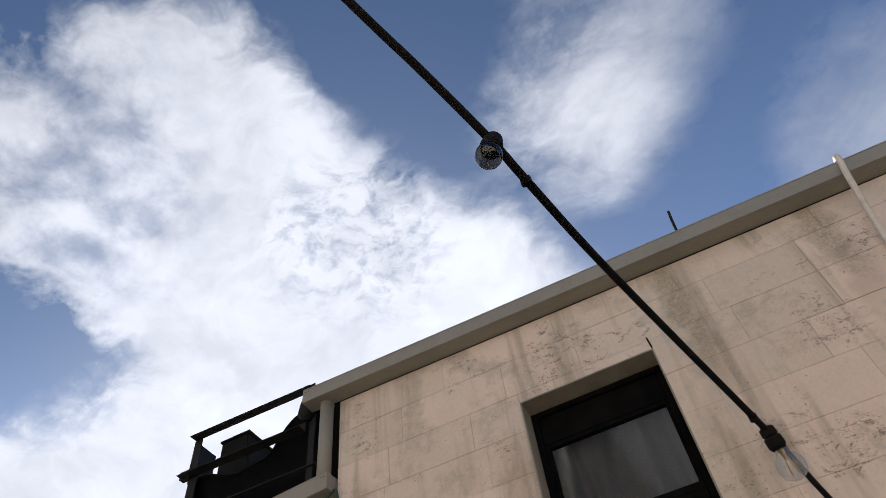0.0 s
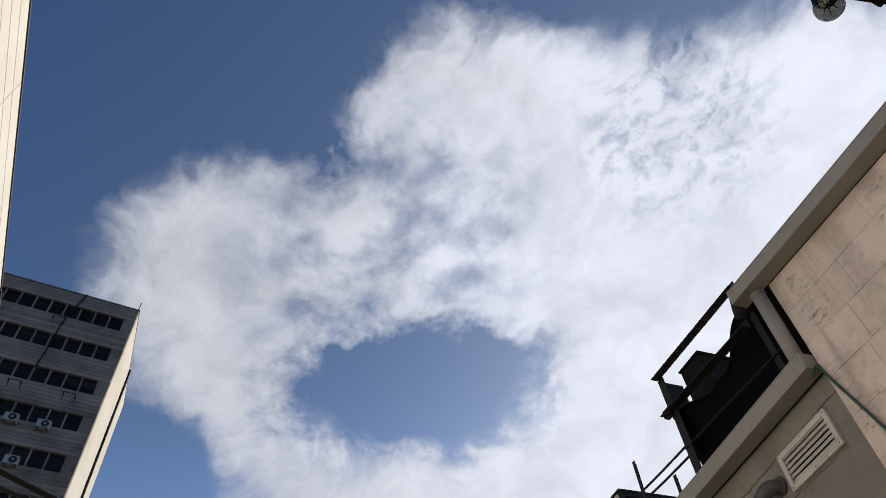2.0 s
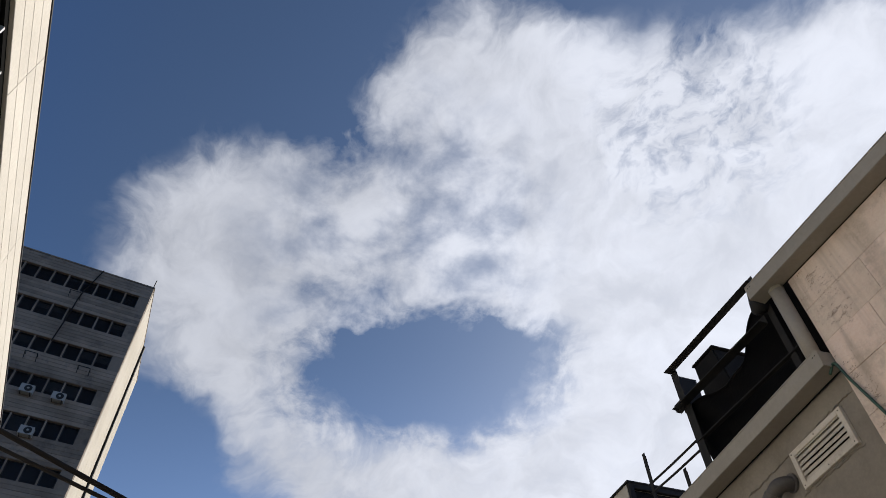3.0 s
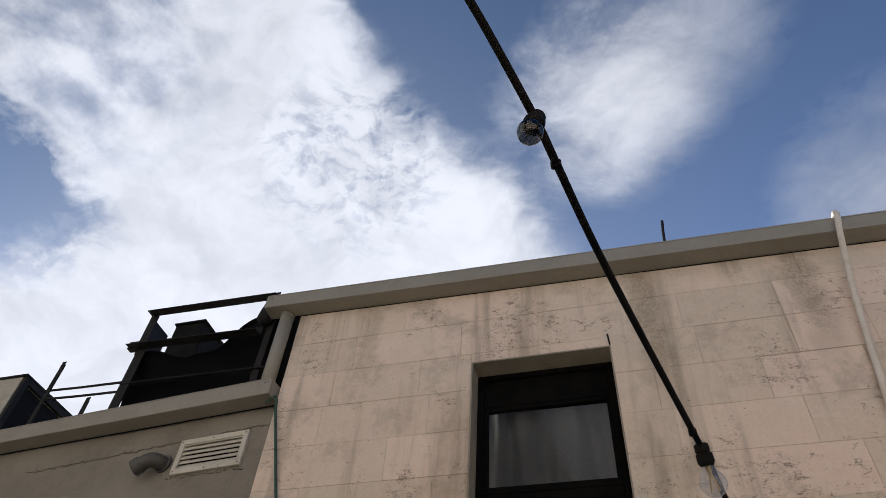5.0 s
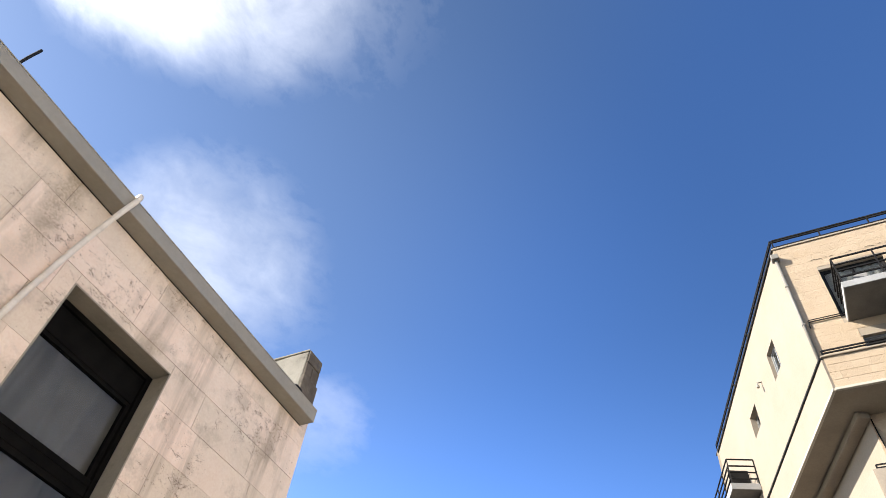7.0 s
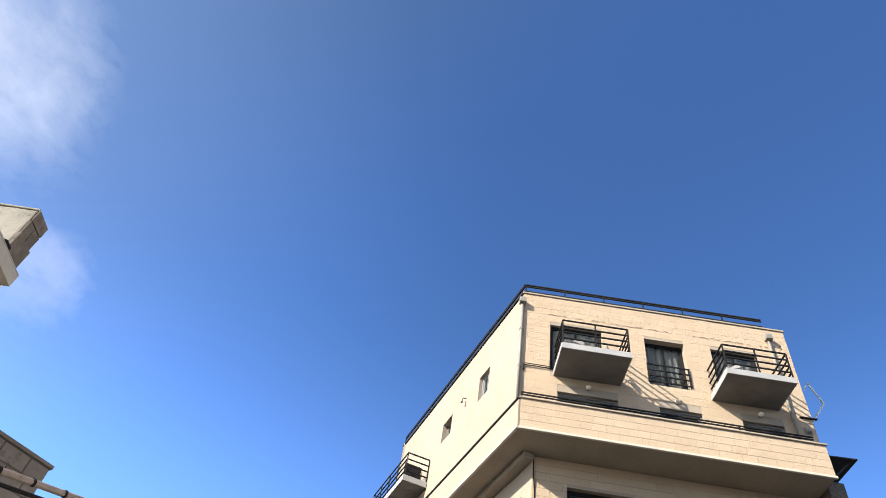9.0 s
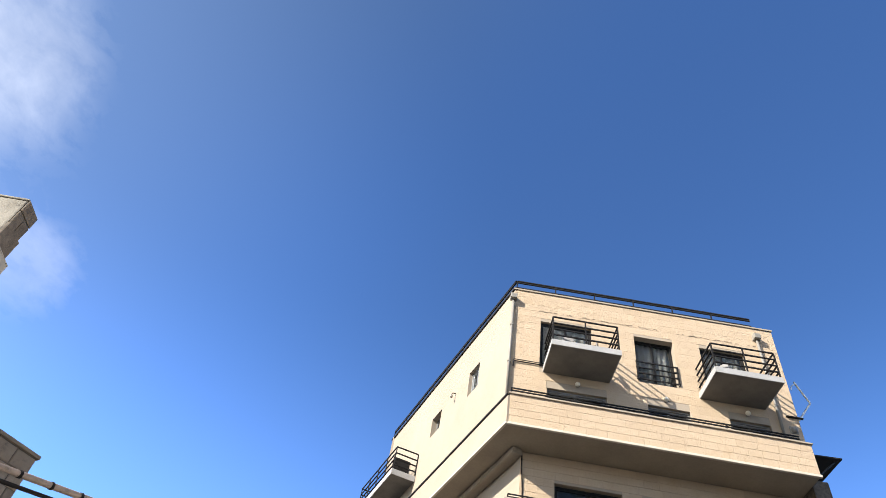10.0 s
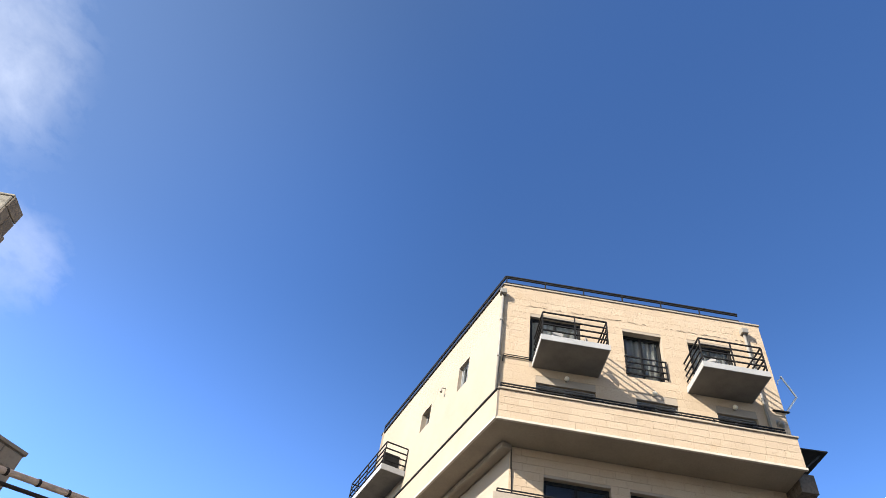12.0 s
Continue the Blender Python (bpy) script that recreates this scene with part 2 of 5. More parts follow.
def clear_glass(name, tint=(.02, .025, .03), see=.55, gloss_min=.02):
    """Window glass: mirror gloss by angle over a partly clear, dusty pane."""
    m, k, co = begin(name)
    gloss = k.add("ShaderNodeBsdfGlossy", {"Color": (.9, .95, 1, 1), "Roughness": .03})
    clear = k.add("ShaderNodeBsdfTransparent", {"Color": (.90, .92, .92, 1)})
    dusty = k.add("ShaderNodeBsdfDiffuse", {"Color": (*tint, 1)})
    under = k.add("ShaderNodeMixShader", {0: see, 1: dusty.outputs[0], 2: clear.outputs[0]})
    edge = k.math("POWER", k.add("ShaderNodeLayerWeight", {"Blend": .5}).outputs["Facing"], 5.0)
    fres = k.math("MULTIPLY_ADD", edge, 1.0 - gloss_min, gloss_min)
    top = k.add("ShaderNodeMixShader", {0: fres, 1: under.outputs[0], 2: gloss.outputs[0]})
    k.tree.links.new(top.outputs[0], k.add("ShaderNodeOutputMaterial").inputs[0])
    return m


def bulb_glass(name, clear, film):
    m, k, co = begin(name)
    g = k.add("ShaderNodeBsdfGlossy", {"Color": (.8, .8, .8, 1), "Roughness": .02})
    t = k.add("ShaderNodeBsdfTransparent", {"Color": (clear, clear, clear, 1)})
    edge = k.math("POWER", k.add("ShaderNodeLayerWeight", {"Blend": .5}).outputs["Facing"], 4.0)
    f = k.math("MULTIPLY_ADD", edge, .55, .06)
    d = k.add("ShaderNodeBsdfTranslucent", {"Color": (.8, .8, .8, 1)})
    t = k.add("ShaderNodeMixShader", {0: film, 1: t.outputs[0], 2: d.outputs[0]})
    s = k.add("ShaderNodeMixShader", {0: f, 1: t.outputs[0], 2: g.outputs[0]})
    k.tree.links.new(s.outputs[0], k.add("ShaderNodeOutputMaterial").inputs[0])
    return m


STONE = old_stone()
STAINEDSTONE = surface("stained_flaking_stone", (.13, .105, .08), (.075, .06, .046), 6, 40, .92, .5, dirt=(.025, .02, .016), dirt_scale=9, dirt_amount=.8)
JOINTDIRT = surface("weathered_joint", (.20, .155, .11), (.14, .11, .08), 6, 40, .95, .3)
MORTAR = surface("lime_mortar", (.56, .45, .35), (.48, .38, .29), 3, 60, .95, .3, dirt=(.05, .035, .028), dirt_scale=1.7, dirt_amount=1.0)
# Reveal plaster: the shade of the recess is put into this darker colour.
REVEAL = surface("reveal_plaster_shaded", (0.312, 0.273, 0.218), (0.257, 0.226, 0.179), 3, 45, .9, .3, dirt=(0.156, 0.133, 0.101), dirt_amount=.5)
GUTTER = surface("cream_painted_metal", (.275, .252, .21), (.245, .225, .187), 1.5, 25, .5, .05, dirt=(.24, .21, .16), dirt_scale=5, dirt_amount=.35)
PLASTER = surface("grey_plaster", (.255, .23, .19), (.205, .183, .15), 1.2, 35, .92, .4, dirt=(.15, .13, .10), dirt_scale=2.2, dirt_amount=.6)
BLACKPAINT = surface("black_window_paint", (.004, .004, .004), (.008, .0075, .007), 6, 60, .9, .05, spec=.03)
DARKSTEEL = surface("dark_painted_steel", (.014, .014, .0145), (.024, .0235, .0225), 5, 50, .6, .1, dirt=(.06, .047, .036), dirt_amount=.4, spec=.12)
RAILPAINT = surface("charcoal_rail_paint", (.010, .010, .010), (.017, .016, .016), 4, 40, .6, .05, spec=.12)
BRONZE = surface("bronze_window_bar", (.15, .147, .138), (.12, .117, .11), 3, 30, .5, .05, spec=.3)
RUBBER = surface("black_rubber_cable", (.009, .008, .008), (.014, .012, .011), 20, 30, .8, 0, spec=.12)
# Black of the tarpaulin, also used where shade fills gaps and openings.
TARPSHADE = surface("black_tarp_and_shade", (.004, .004, .005), (.007, .007, .008), 4, 30, .8, .4, depth=.02, spec=.15)
HOUSECURTAIN = surface("white_curtain", (.82, .80, .76), (.72, .70, .66), 1.5, 60, .95, .05)
CURTAIN = surface("net_curtain", (.37, .325, .285), (.29, .255, .225), 1.5, 120, .95, .05)
# The gloom of the rooms behind the windows is put into this colour.
DARKROOM = surface("unlit_room_tone", (.10, .09, .08), (.13, .12, .11), 1, 30, .9, 0)
BOXDARK = surface("charcoal_sheet_metal", (.010, .010, .010), (.016, .016, .016), 3, 40, .85, .1, spec=.05)
WHITECABLE = surface("white_cable_sheath", (.68, .62, .54), (.60, .54, .46), 6, 60, .55, .05, dirt=(.35, .3, .24), dirt_scale=9, dirt_amount=.4)
GREENCABLE = surface("green_cable_sheath", (.02, .06, .04), (.03, .075, .05), 10, 90, .5, .05)
GREYROPE = surface("grey_cable_sheath", (.24, .19, .155), (.18, .145, .115), 12, 160, .75, .3, dirt=(.05, .045, .04), dirt_scale=30, dirt_amount=.7)
PVC = surface("grey_pvc", (.085, .078, .068), (.065, .06, .053), 4, 40, .5, .05, dirt=(.12, .1, .08), dirt_amount=.4)
VENTMETAL = surface("cream_vent_metal", (.55, .51, .43), (.49, .45, .38), 5, 50, .5, .05, dirt=(.28, .23, .17), dirt_scale=9, dirt_amount=.5)
BOXMETAL = surface("beige_sheet_metal", (.42, .39, .33), (.36, .335, .28), 2, 40, .55, .05, dirt=(.22, .18, .13), dirt_amount=.5)
RENDERCOAT = surface("pale_house_render", (.29, .243, .19), (.272, .228, .176), .5, 18, .9, .12, dirt=(0.283, 0.214, 0.145), dirt_scale=1.1, dirt_amount=.35)
ASHLAR = rough_ashlar()
TRIMWHITE = surface("white_concrete_trim", (0.456, 0.418, 0.35), (0.395, 0.361, 0.296), 1.5, 20, .85, .1, dirt=(0.304, 0.258, 0.198), dirt_amount=.4)
# Soffit plaster with the shade of the overhang put into its colour.
SOFFIT = surface("soffit_plaster_shaded", (.255, .22, .17), (.215, .18, .14), .6, 15, .9, .1, dirt=(.22, .175, .12), dirt_scale=.8, dirt_amount=.4)
# Underside shade is put into the slab grey; the edge tone is lighter.
SLABGREY = surface("balcony_shaded_concrete", (0.14, 0.131, 0.117), (0.108, 0.102, 0.0918), 1.5, 20, .85, .15, dirt=(0.099, 0.0945, 0.09), dirt_amount=.4)
SLABEDGE = surface("balcony_slab_edge", (0.311, 0.307, 0.303), (0.274, 0.274, 0.27), 1.5, 20, .7, .05, dirt=(0.222, 0.215, 0.2), dirt_amount=.3)
GREYPAINT = surface("warm_grey_metal", (.215, .20, .175), (.18, .168, .145), 2, 30, .5, .05)
HOUSEGLASS = clear_glass("house_glass", (.03, .035, .04), .90, .015)
OLDGLASS = clear_glass("old_window_glass", (.05, .046, .042), .86, .02)
SKYGLASS = clear_glass("office_glass", (.20, .24, .26), .15, .10)
# Tower tones carry the light: shade in the window face, sun in the side.
TOWERSTONE = surface("tower_shaded_concrete", (0.249, 0.194, 0.146), (0.172, 0.133, 0.0989), .5, 6, .9, .1, dirt=(0.0731, 0.0645, 0.0559), dirt_scale=.9, dirt_amount=.65, vary=.22)
TOWERLIT = surface("tower_sunlit_cladding", (0.4, 0.363, 0.303), (0.377, 0.34, 0.281), .3, 6, .85, .05, dirt=(0.37, 0.318, 0.252), dirt_scale=.4, dirt_amount=.3, vary=.05)
FASCIAPAINT = surface("fascia_cream_panel", (0.444, 0.407, 0.348), (0.422, 0.385, 0.329), .8, 15, .75, .05, dirt=(0.407, 0.355, 0.296), dirt_scale=2, dirt_amount=.25, vary=.05)
ALU = surface("aluminium_window_bar", (.30, .31, .31), (.24, .25, .25), 3, 30, .45, .05, metal=.4)
ACWHITE = surface("air_conditioner_casing", (0.315, 0.308, 0.287), (0.266, 0.259, 0.238), 2, 20, .6, .05, dirt=(0.175, 0.154, 0.126), dirt_amount=.4)
ASPHALT = surface("asphalt", (.045, .045, .046), (.06, .06, .06), .8, 60, .9, .3, dirt=(.09, .085, .08), dirt_amount=.4)
PAVING = surface("street_paving", (.42, .38, .32), (.36, .33, .28), 1, 30, .85, .2, vary=.08)
ROOFING = surface("roof_membrane", (.30, .29, .27), (.24, .23, .215), .8, 20, .9, .2)
GLASSBULB = bulb_glass("clear_bulb_glass", .95, .20)
# Less transparent glass for the first bulb.
DARKBULB = bulb_glass("dark_bulb_glass", .30, .0)
BRASS = surface("filament_metal", (.55, .38, .16), (.45, .30, .12), 20, 100, .35, 0, metal=.8)
WHITEGLOBE = surface("lamp_globe", (.70, .64, .52), (.66, .60, .48), 4, 20, .4, 0)
ANTENNA = surface("galvanised_pole", (.62, .62, .60), (.55, .55, .53), 5, 40, .45, .05, metal=.3)
CHAIRWHITE = surface("white_plastic", (0.132, 0.129, 0.124), (0.11, 0.107, 0.105), 3, 30, .45, 0)

# Coat of the added bounce wall, pale to throw light back.
BOUNCEPALE = surface("pale_bounce_coat", (.72, .65, .55), (.66, .59, .50), .8, 20, .9, .1, dirt=(.36, .31, .25), dirt_amount=.3)

ANNEXSTONE = surface("brown_weathered_stone", (0.178, 0.144, 0.107), (0.139, 0.109, 0.0792), 1.2, 25, .9, .4, dirt=(0.0347, 0.0272, 0.0208), dirt_scale=1.6, dirt_amount=.85, vary=.22, depth=.02)
ANNEXMORTAR = surface("dark_earth_mortar", (.10, .08, .06), (.07, .055, .042), 4, 30, .95, .3)
OLDCONCRETE = surface("old_concrete", (0.232, 0.216, 0.184), (0.179, 0.166, 0.14), 3, 30, .92, .5, dirt=(0.0316, 0.0264, 0.0211), dirt_scale=6, dirt_amount=.85, depth=.02)
TOWERGLASS = clear_glass("tower_glass", (.022, .018, .015), .45, .008)

# ---- mesh helpers ----
ORIGIN = {}
SHIFT = [Vector((0, 0, 0))]


def thing(name, at, label, category, group="", kind=""):
    e = new(name)
    e.empty_display_size = .2
    e.location = Vector(at) + SHIFT[0]
    ORIGIN[e] = Vector(at)
    return tagged(e, label, category, group, kind)


def part(name, bm, material, parent=None, label="", smooth=False):
    """Links a bmesh, given in the place's own metres, as one mesh under a thing or part."""
    o = ORIGIN.get(parent, Vector((0, 0, 0)))
    me = bpy.data.meshes.new(name)
    if o.length:
        bmesh.ops.translate(bm, verts=bm.verts, vec=-o)
    bm.normal_update()
    bm.to_mesh(me)
    bm.free()
    me.materials.append(material)
    if smooth:
        me.polygons.foreach_set("use_smooth", [True] * len(me.polygons))
    ob = new(name, me)
    if parent:
        ob.parent = parent
        ORIGIN[ob] = o
    else:
        ob.location = SHIFT[0]
    return tagged(ob, label)


def box(c, u, v, w, bevel=0.0, bm=None):
    """A box from a corner and three edge vectors."""
    own = bmesh.new()
    c, u, v, w = Vector(c), Vector(u), Vector(v), Vector(w)
    if u.cross(v).dot(w) < 0:
        u, v = v, u
    p = [own.verts.new(c + a * u + b * v + d * w) for d in (0, 1) for b in (0, 1) for a in (0, 1)]
    for f in ((0, 2, 3, 1), (4, 5, 7, 6), (0, 1, 5, 4), (2, 6, 7, 3), (0, 4, 6, 2), (1, 3, 7, 5)):
        own.faces.new([p[i] for i in f])
    if bevel:
        bmesh.ops.bevel(own, geom=own.edges[:], offset=bevel, segments=2, affect="EDGES", profile=.6)
    if bm is None:
        return own
    merge(bm, own)
    return bm


def merge(bm, other):
    me = bpy.data.meshes.new("tmp")
    other.to_mesh(me)
    other.free()
    bm.from_mesh(me)
    bpy.data.meshes.remove(me)
    return bm


def aabb(x0, x1, y0, y1, z0, z1, bevel=0.0, bm=None):
    return box((x0, y0, z0), (x1 - x0, 0, 0), (0, y1 - y0, 0), (0, 0, z1 - z0), bevel, bm)


def tube(points, r, sides=8, bm=None, radii=None):
    bm = bm or bmesh.new()
    pts = [Vector(p) for p in points]
    rings, side = [], None
    for i, p in enumerate(pts):
        d = (pts[min(i + 1, len(pts) - 1)] - pts[max(i - 1, 0)]).normalized()
        if side is None:
            side = d.orthogonal().normalized()
        side = (side - d * side.dot(d)).normalized()
        up = d.cross(side)
        rr = radii[i] if radii else r
        rings.append([bm.verts.new(p + rr * (math.cos(a) * side + math.sin(a) * up)) for a in (2 * math.pi * j / sides for j in range(sides))])
    for a, b in zip(rings, rings[1:]):
        for j in range(sides):
            bm.faces.new((a[j], a[(j + 1) % sides], b[(j + 1) % sides], b[j]))
    bm.faces.new(rings[0][::-1])
    bm.faces.new(rings[-1])
    bmesh.ops.recalc_face_normals(bm, faces=bm.faces[:])
    return bm


def bend(points, steps=6):
    """A smooth line through points (Catmull-Rom)."""
    p = [Vector(q) for q in points]
    p = [2 * p[0] - p[1], *p, 2 * p[-1] - p[-2]]
    out = []
    for i in range(1, len(p) - 2):
        for s in range(steps):
            t = s / steps
            a, b, c, d = p[i - 1:i + 3]
            out.append(.5 * ((2 * b) + (c - a) * t + (2 * a - 5 * b + 4 * c - d) * t * t + (3 * b - a - 3 * c + d) * t ** 3))
    return out + [p[-2]]


def lathe(base, axis, profile, sides=16, bm=None):
    """Turns (height, radius) pairs round an axis."""
    axis = Vector(axis).normalized()
    pts = [Vector(base) + axis * h for h, r in profile]
    bm = bm or bmesh.new()
    s = axis.orthogonal().normalized()
    t = axis.cross(s)
    rings = [[bm.verts.new(p + max(r, .0004) * (math.cos(a) * s + math.sin(a) * t)) for a in (2 * math.pi * j / sides for j in range(sides))] for p, (h, r) in zip(pts, profile)]
    for a, b in zip(rings, rings[1:]):
        for j in range(sides):
            bm.faces.new((a[j], a[(j + 1) % sides], b[(j + 1) % sides], b[j]))
    bm.faces.new(rings[0][::-1])
    bm.faces.new(rings[-1])
    bmesh.ops.recalc_face_normals(bm, faces=bm.faces[:])
    return bm


def holed_wall(o, u, length, z0, z1, thick, holes):
    """An upright wall from o along u; inward is u turned left of its outer face by the given thickness vector; holes are (a, b, za, zb)."""
    bm = bmesh.new()
    o, u, n = Vector(o), Vector(u).normalized(), Vector(thick)
    us = sorted({0, length, *[h[0] for h in holes], *[h[1] for h in holes]})
    zs = sorted({z0, z1, *[h[2] for h in holes], *[h[3] for h in holes]})

    def solid(i, j):
        if not (0 <= i < len(us) - 1 and 0 <= j < len(zs) - 1):
            return False
        a, z = (us[i] + us[i + 1]) / 2, (zs[j] + zs[j + 1]) / 2
        return not any(h[0] < a < h[1] and h[2] < z < h[3] for h in holes)
    cache = {}

    def v(i, j, back):
        key = (i, j, back)
        if key not in cache:
            q = o + u * us[i] + (n if back else Vector((0, 0, 0)))
            cache[key] = bm.verts.new((q.x, q.y, zs[j]))
        return cache[key]
    flip = u.cross(Vector((0, 0, 1))).dot(n) > 0

    def face(*vs):
        bm.faces.new(vs[::-1] if flip else vs)
    for i in range(len(us) - 1):
        for j in range(len(zs) - 1):
            if not solid(i, j):
                continue
            face(v(i, j, 0), v(i, j + 1, 0), v(i + 1, j + 1, 0), v(i + 1, j, 0))
            face(v(i, j, 1), v(i + 1, j, 1), v(i + 1, j + 1, 1), v(i, j + 1, 1))
            if not solid(i - 1, j):
                face(v(i, j, 0), v(i, j, 1), v(i, j + 1, 1), v(i, j + 1, 0))
            if not solid(i + 1, j):
                face(v(i + 1, j, 0), v(i + 1, j + 1, 0), v(i + 1, j + 1, 1), v(i + 1, j, 1))
            if not solid(i, j - 1):
                face(v(i, j, 0), v(i + 1, j, 0), v(i + 1, j, 1), v(i, j, 1))
            if not solid(i, j + 1):
                face(v(i, j + 1, 0), v(i, j + 1, 1), v(i + 1, j + 1, 1), v(i + 1, j + 1, 0))
    bmesh.ops.recalc_face_normals(bm, faces=bm.faces[:])
    return bm


def slab_piece(o, u, z0, z1, length, out, proud, edge=.006):
    """One facing stone: a thin block on a wall with a chamfered outer edge."""
    bm = bmesh.new()
    o, u, n = Vector(o), Vector(u).normalized(), Vector(out).normalized()
    z = Vector((0, 0, 1))
    rings = []
    for d, e in ((-.02, 0), (proud - edge, 0), (proud, edge)):
        q = o + n * d
        rings.append([bm.verts.new(q + u * a + z * b) for a, b in ((e, z0 + e), (length - e, z0 + e), (length - e, z1 - e), (e, z1 - e))])
    for a, b in zip(rings, rings[1:]):
        for j in range(4):
            bm.faces.new((a[j], a[(j + 1) % 4], b[(j + 1) % 4], b[j]))
    bm.faces.new(rings[-1])
    bmesh.ops.recalc_face_normals(bm, faces=bm.faces[:])
    if bm.faces[-1:]:
        bm.faces.ensure_lookup_table()
        if bm.faces[-1].normal.dot(n) < 0:
            bmesh.ops.reverse_faces(bm, faces=bm.faces[:])
    return bm


def frame_ring(o, u, a, b, z0, z1, n, depth, w):
    """A rectangular frame of bars of width w, from depth 0 to depth along n."""
    o, u, n = Vector(o), Vector(u).normalized(), Vector(n).normalized()
    bm = bmesh.new()
    z = Vector((0, 0, 1))
    for c, du, dz in ((o + u * a + z * z0, w, z1 - z0), (o + u * (b - w) + z * z0, w, z1 - z0),
                      (o + u * (a + w) + z * z0, b - a - 2 * w, w), (o + u * (a + w) + z * (z1 - w), b - a - 2 * w, w)):
        box(c, u * du, n * depth, z * dz, min(w, depth) * .12, bm)
    return bm


# ---- ground and street ----
part("ground", aabb(-400, 400, -400, 400, -.6, -.02), ASPHALT)
tagged(bpy.data.objects["ground"], "dark asphalt ground of the town", "ground", kind="structure")
# The lane stays out of view; its pale tone brightens the walls by bounce.
LANE = surface("pale_bounce_lane", (.38, .345, .29), (.32, .29, .245), 1, 30, .85, .2)
tagged(part("road", aabb(-16, 13, -5.29, 2.89, -.02, .02), LANE), "unseen stone paved lane made pale to bounce light", "road", kind="structure")
pv = tagged(part("pavement", aabb(-16, 12, 2.9, 4.49, -.02, .12, .02), PAVING), "stone pavement along the old house", "pavement", kind="structure")

# This wall is added out of view to bounce sun onto the old house.
tagged(part("wall_south", aabb(-3.0, 13, -5.6, -5.3, 0, 6.0, .02), BOUNCEPALE), "unseen pale wall added across the lane to bounce sunlight", "wall", kind="structure")

# ---- old stone house: wall, openings, roof ----
WALL_Y, LEFT, RIGHT, TOP = 4.5, -2.97, 5.05, 5.90
WINDOWS = [(-1.2, -.04, 3.25, 5.04), (2.01, 3.165, 3.25, 5.03)]
wall = part("wall_north", holed_wall((LEFT, WALL_Y + .006, 0), (1, 0, 0), RIGHT - LEFT, 0, TOP, (0, .24, 0), [(a - LEFT, b - LEFT, c, d) for a, b, c, d in WINDOWS]), MORTAR)
tagged(wall, "old house wall of weathered cream limestone blocks", "wall", kind="structure")
for nm, bm in (("wall_end_east", aabb(RIGHT - .25, RIGHT, WALL_Y + .25, 11, 0, TOP)), ("wall_end_west", aabb(LEFT, LEFT + .25, WALL_Y + .25, 11, 0, TOP)), ("wall_rear", aabb(LEFT, RIGHT, 11, 11.25, 0, TOP))):
    tagged(part(nm, bm, STONE), "limestone side wall of the old house", "wall", kind="structure")
tagged(part("roof_north", aabb(LEFT, RIGHT, WALL_Y + .02, 11.25, TOP + .002, TOP + .09), ROOFING), "flat roof of the old stone house", "roof", kind="structure")
# Dark surfaces added to close the room so that no light leaks in.
tagged(part("ceiling_north", aabb(LEFT + .25, RIGHT - .25, WALL_Y + .26, 10.99, 5.2, 5.3), DARKROOM), "added dark ceiling behind the old house windows", "ceiling", kind="structure")
tagged(part("partition_north", aabb(LEFT + .25, RIGHT - .25, 6.6, 6.7, 0, 5.19), DARKROOM), "added dark back wall behind the old house windows", "wall", kind="structure")
tagged(part("floor_upper", aabb(LEFT + .25, RIGHT - .25, WALL_Y + .26, 6.59, 2.3, 2.45), DARKROOM), "added dark floor behind the old house windows", "floor", kind="structure")

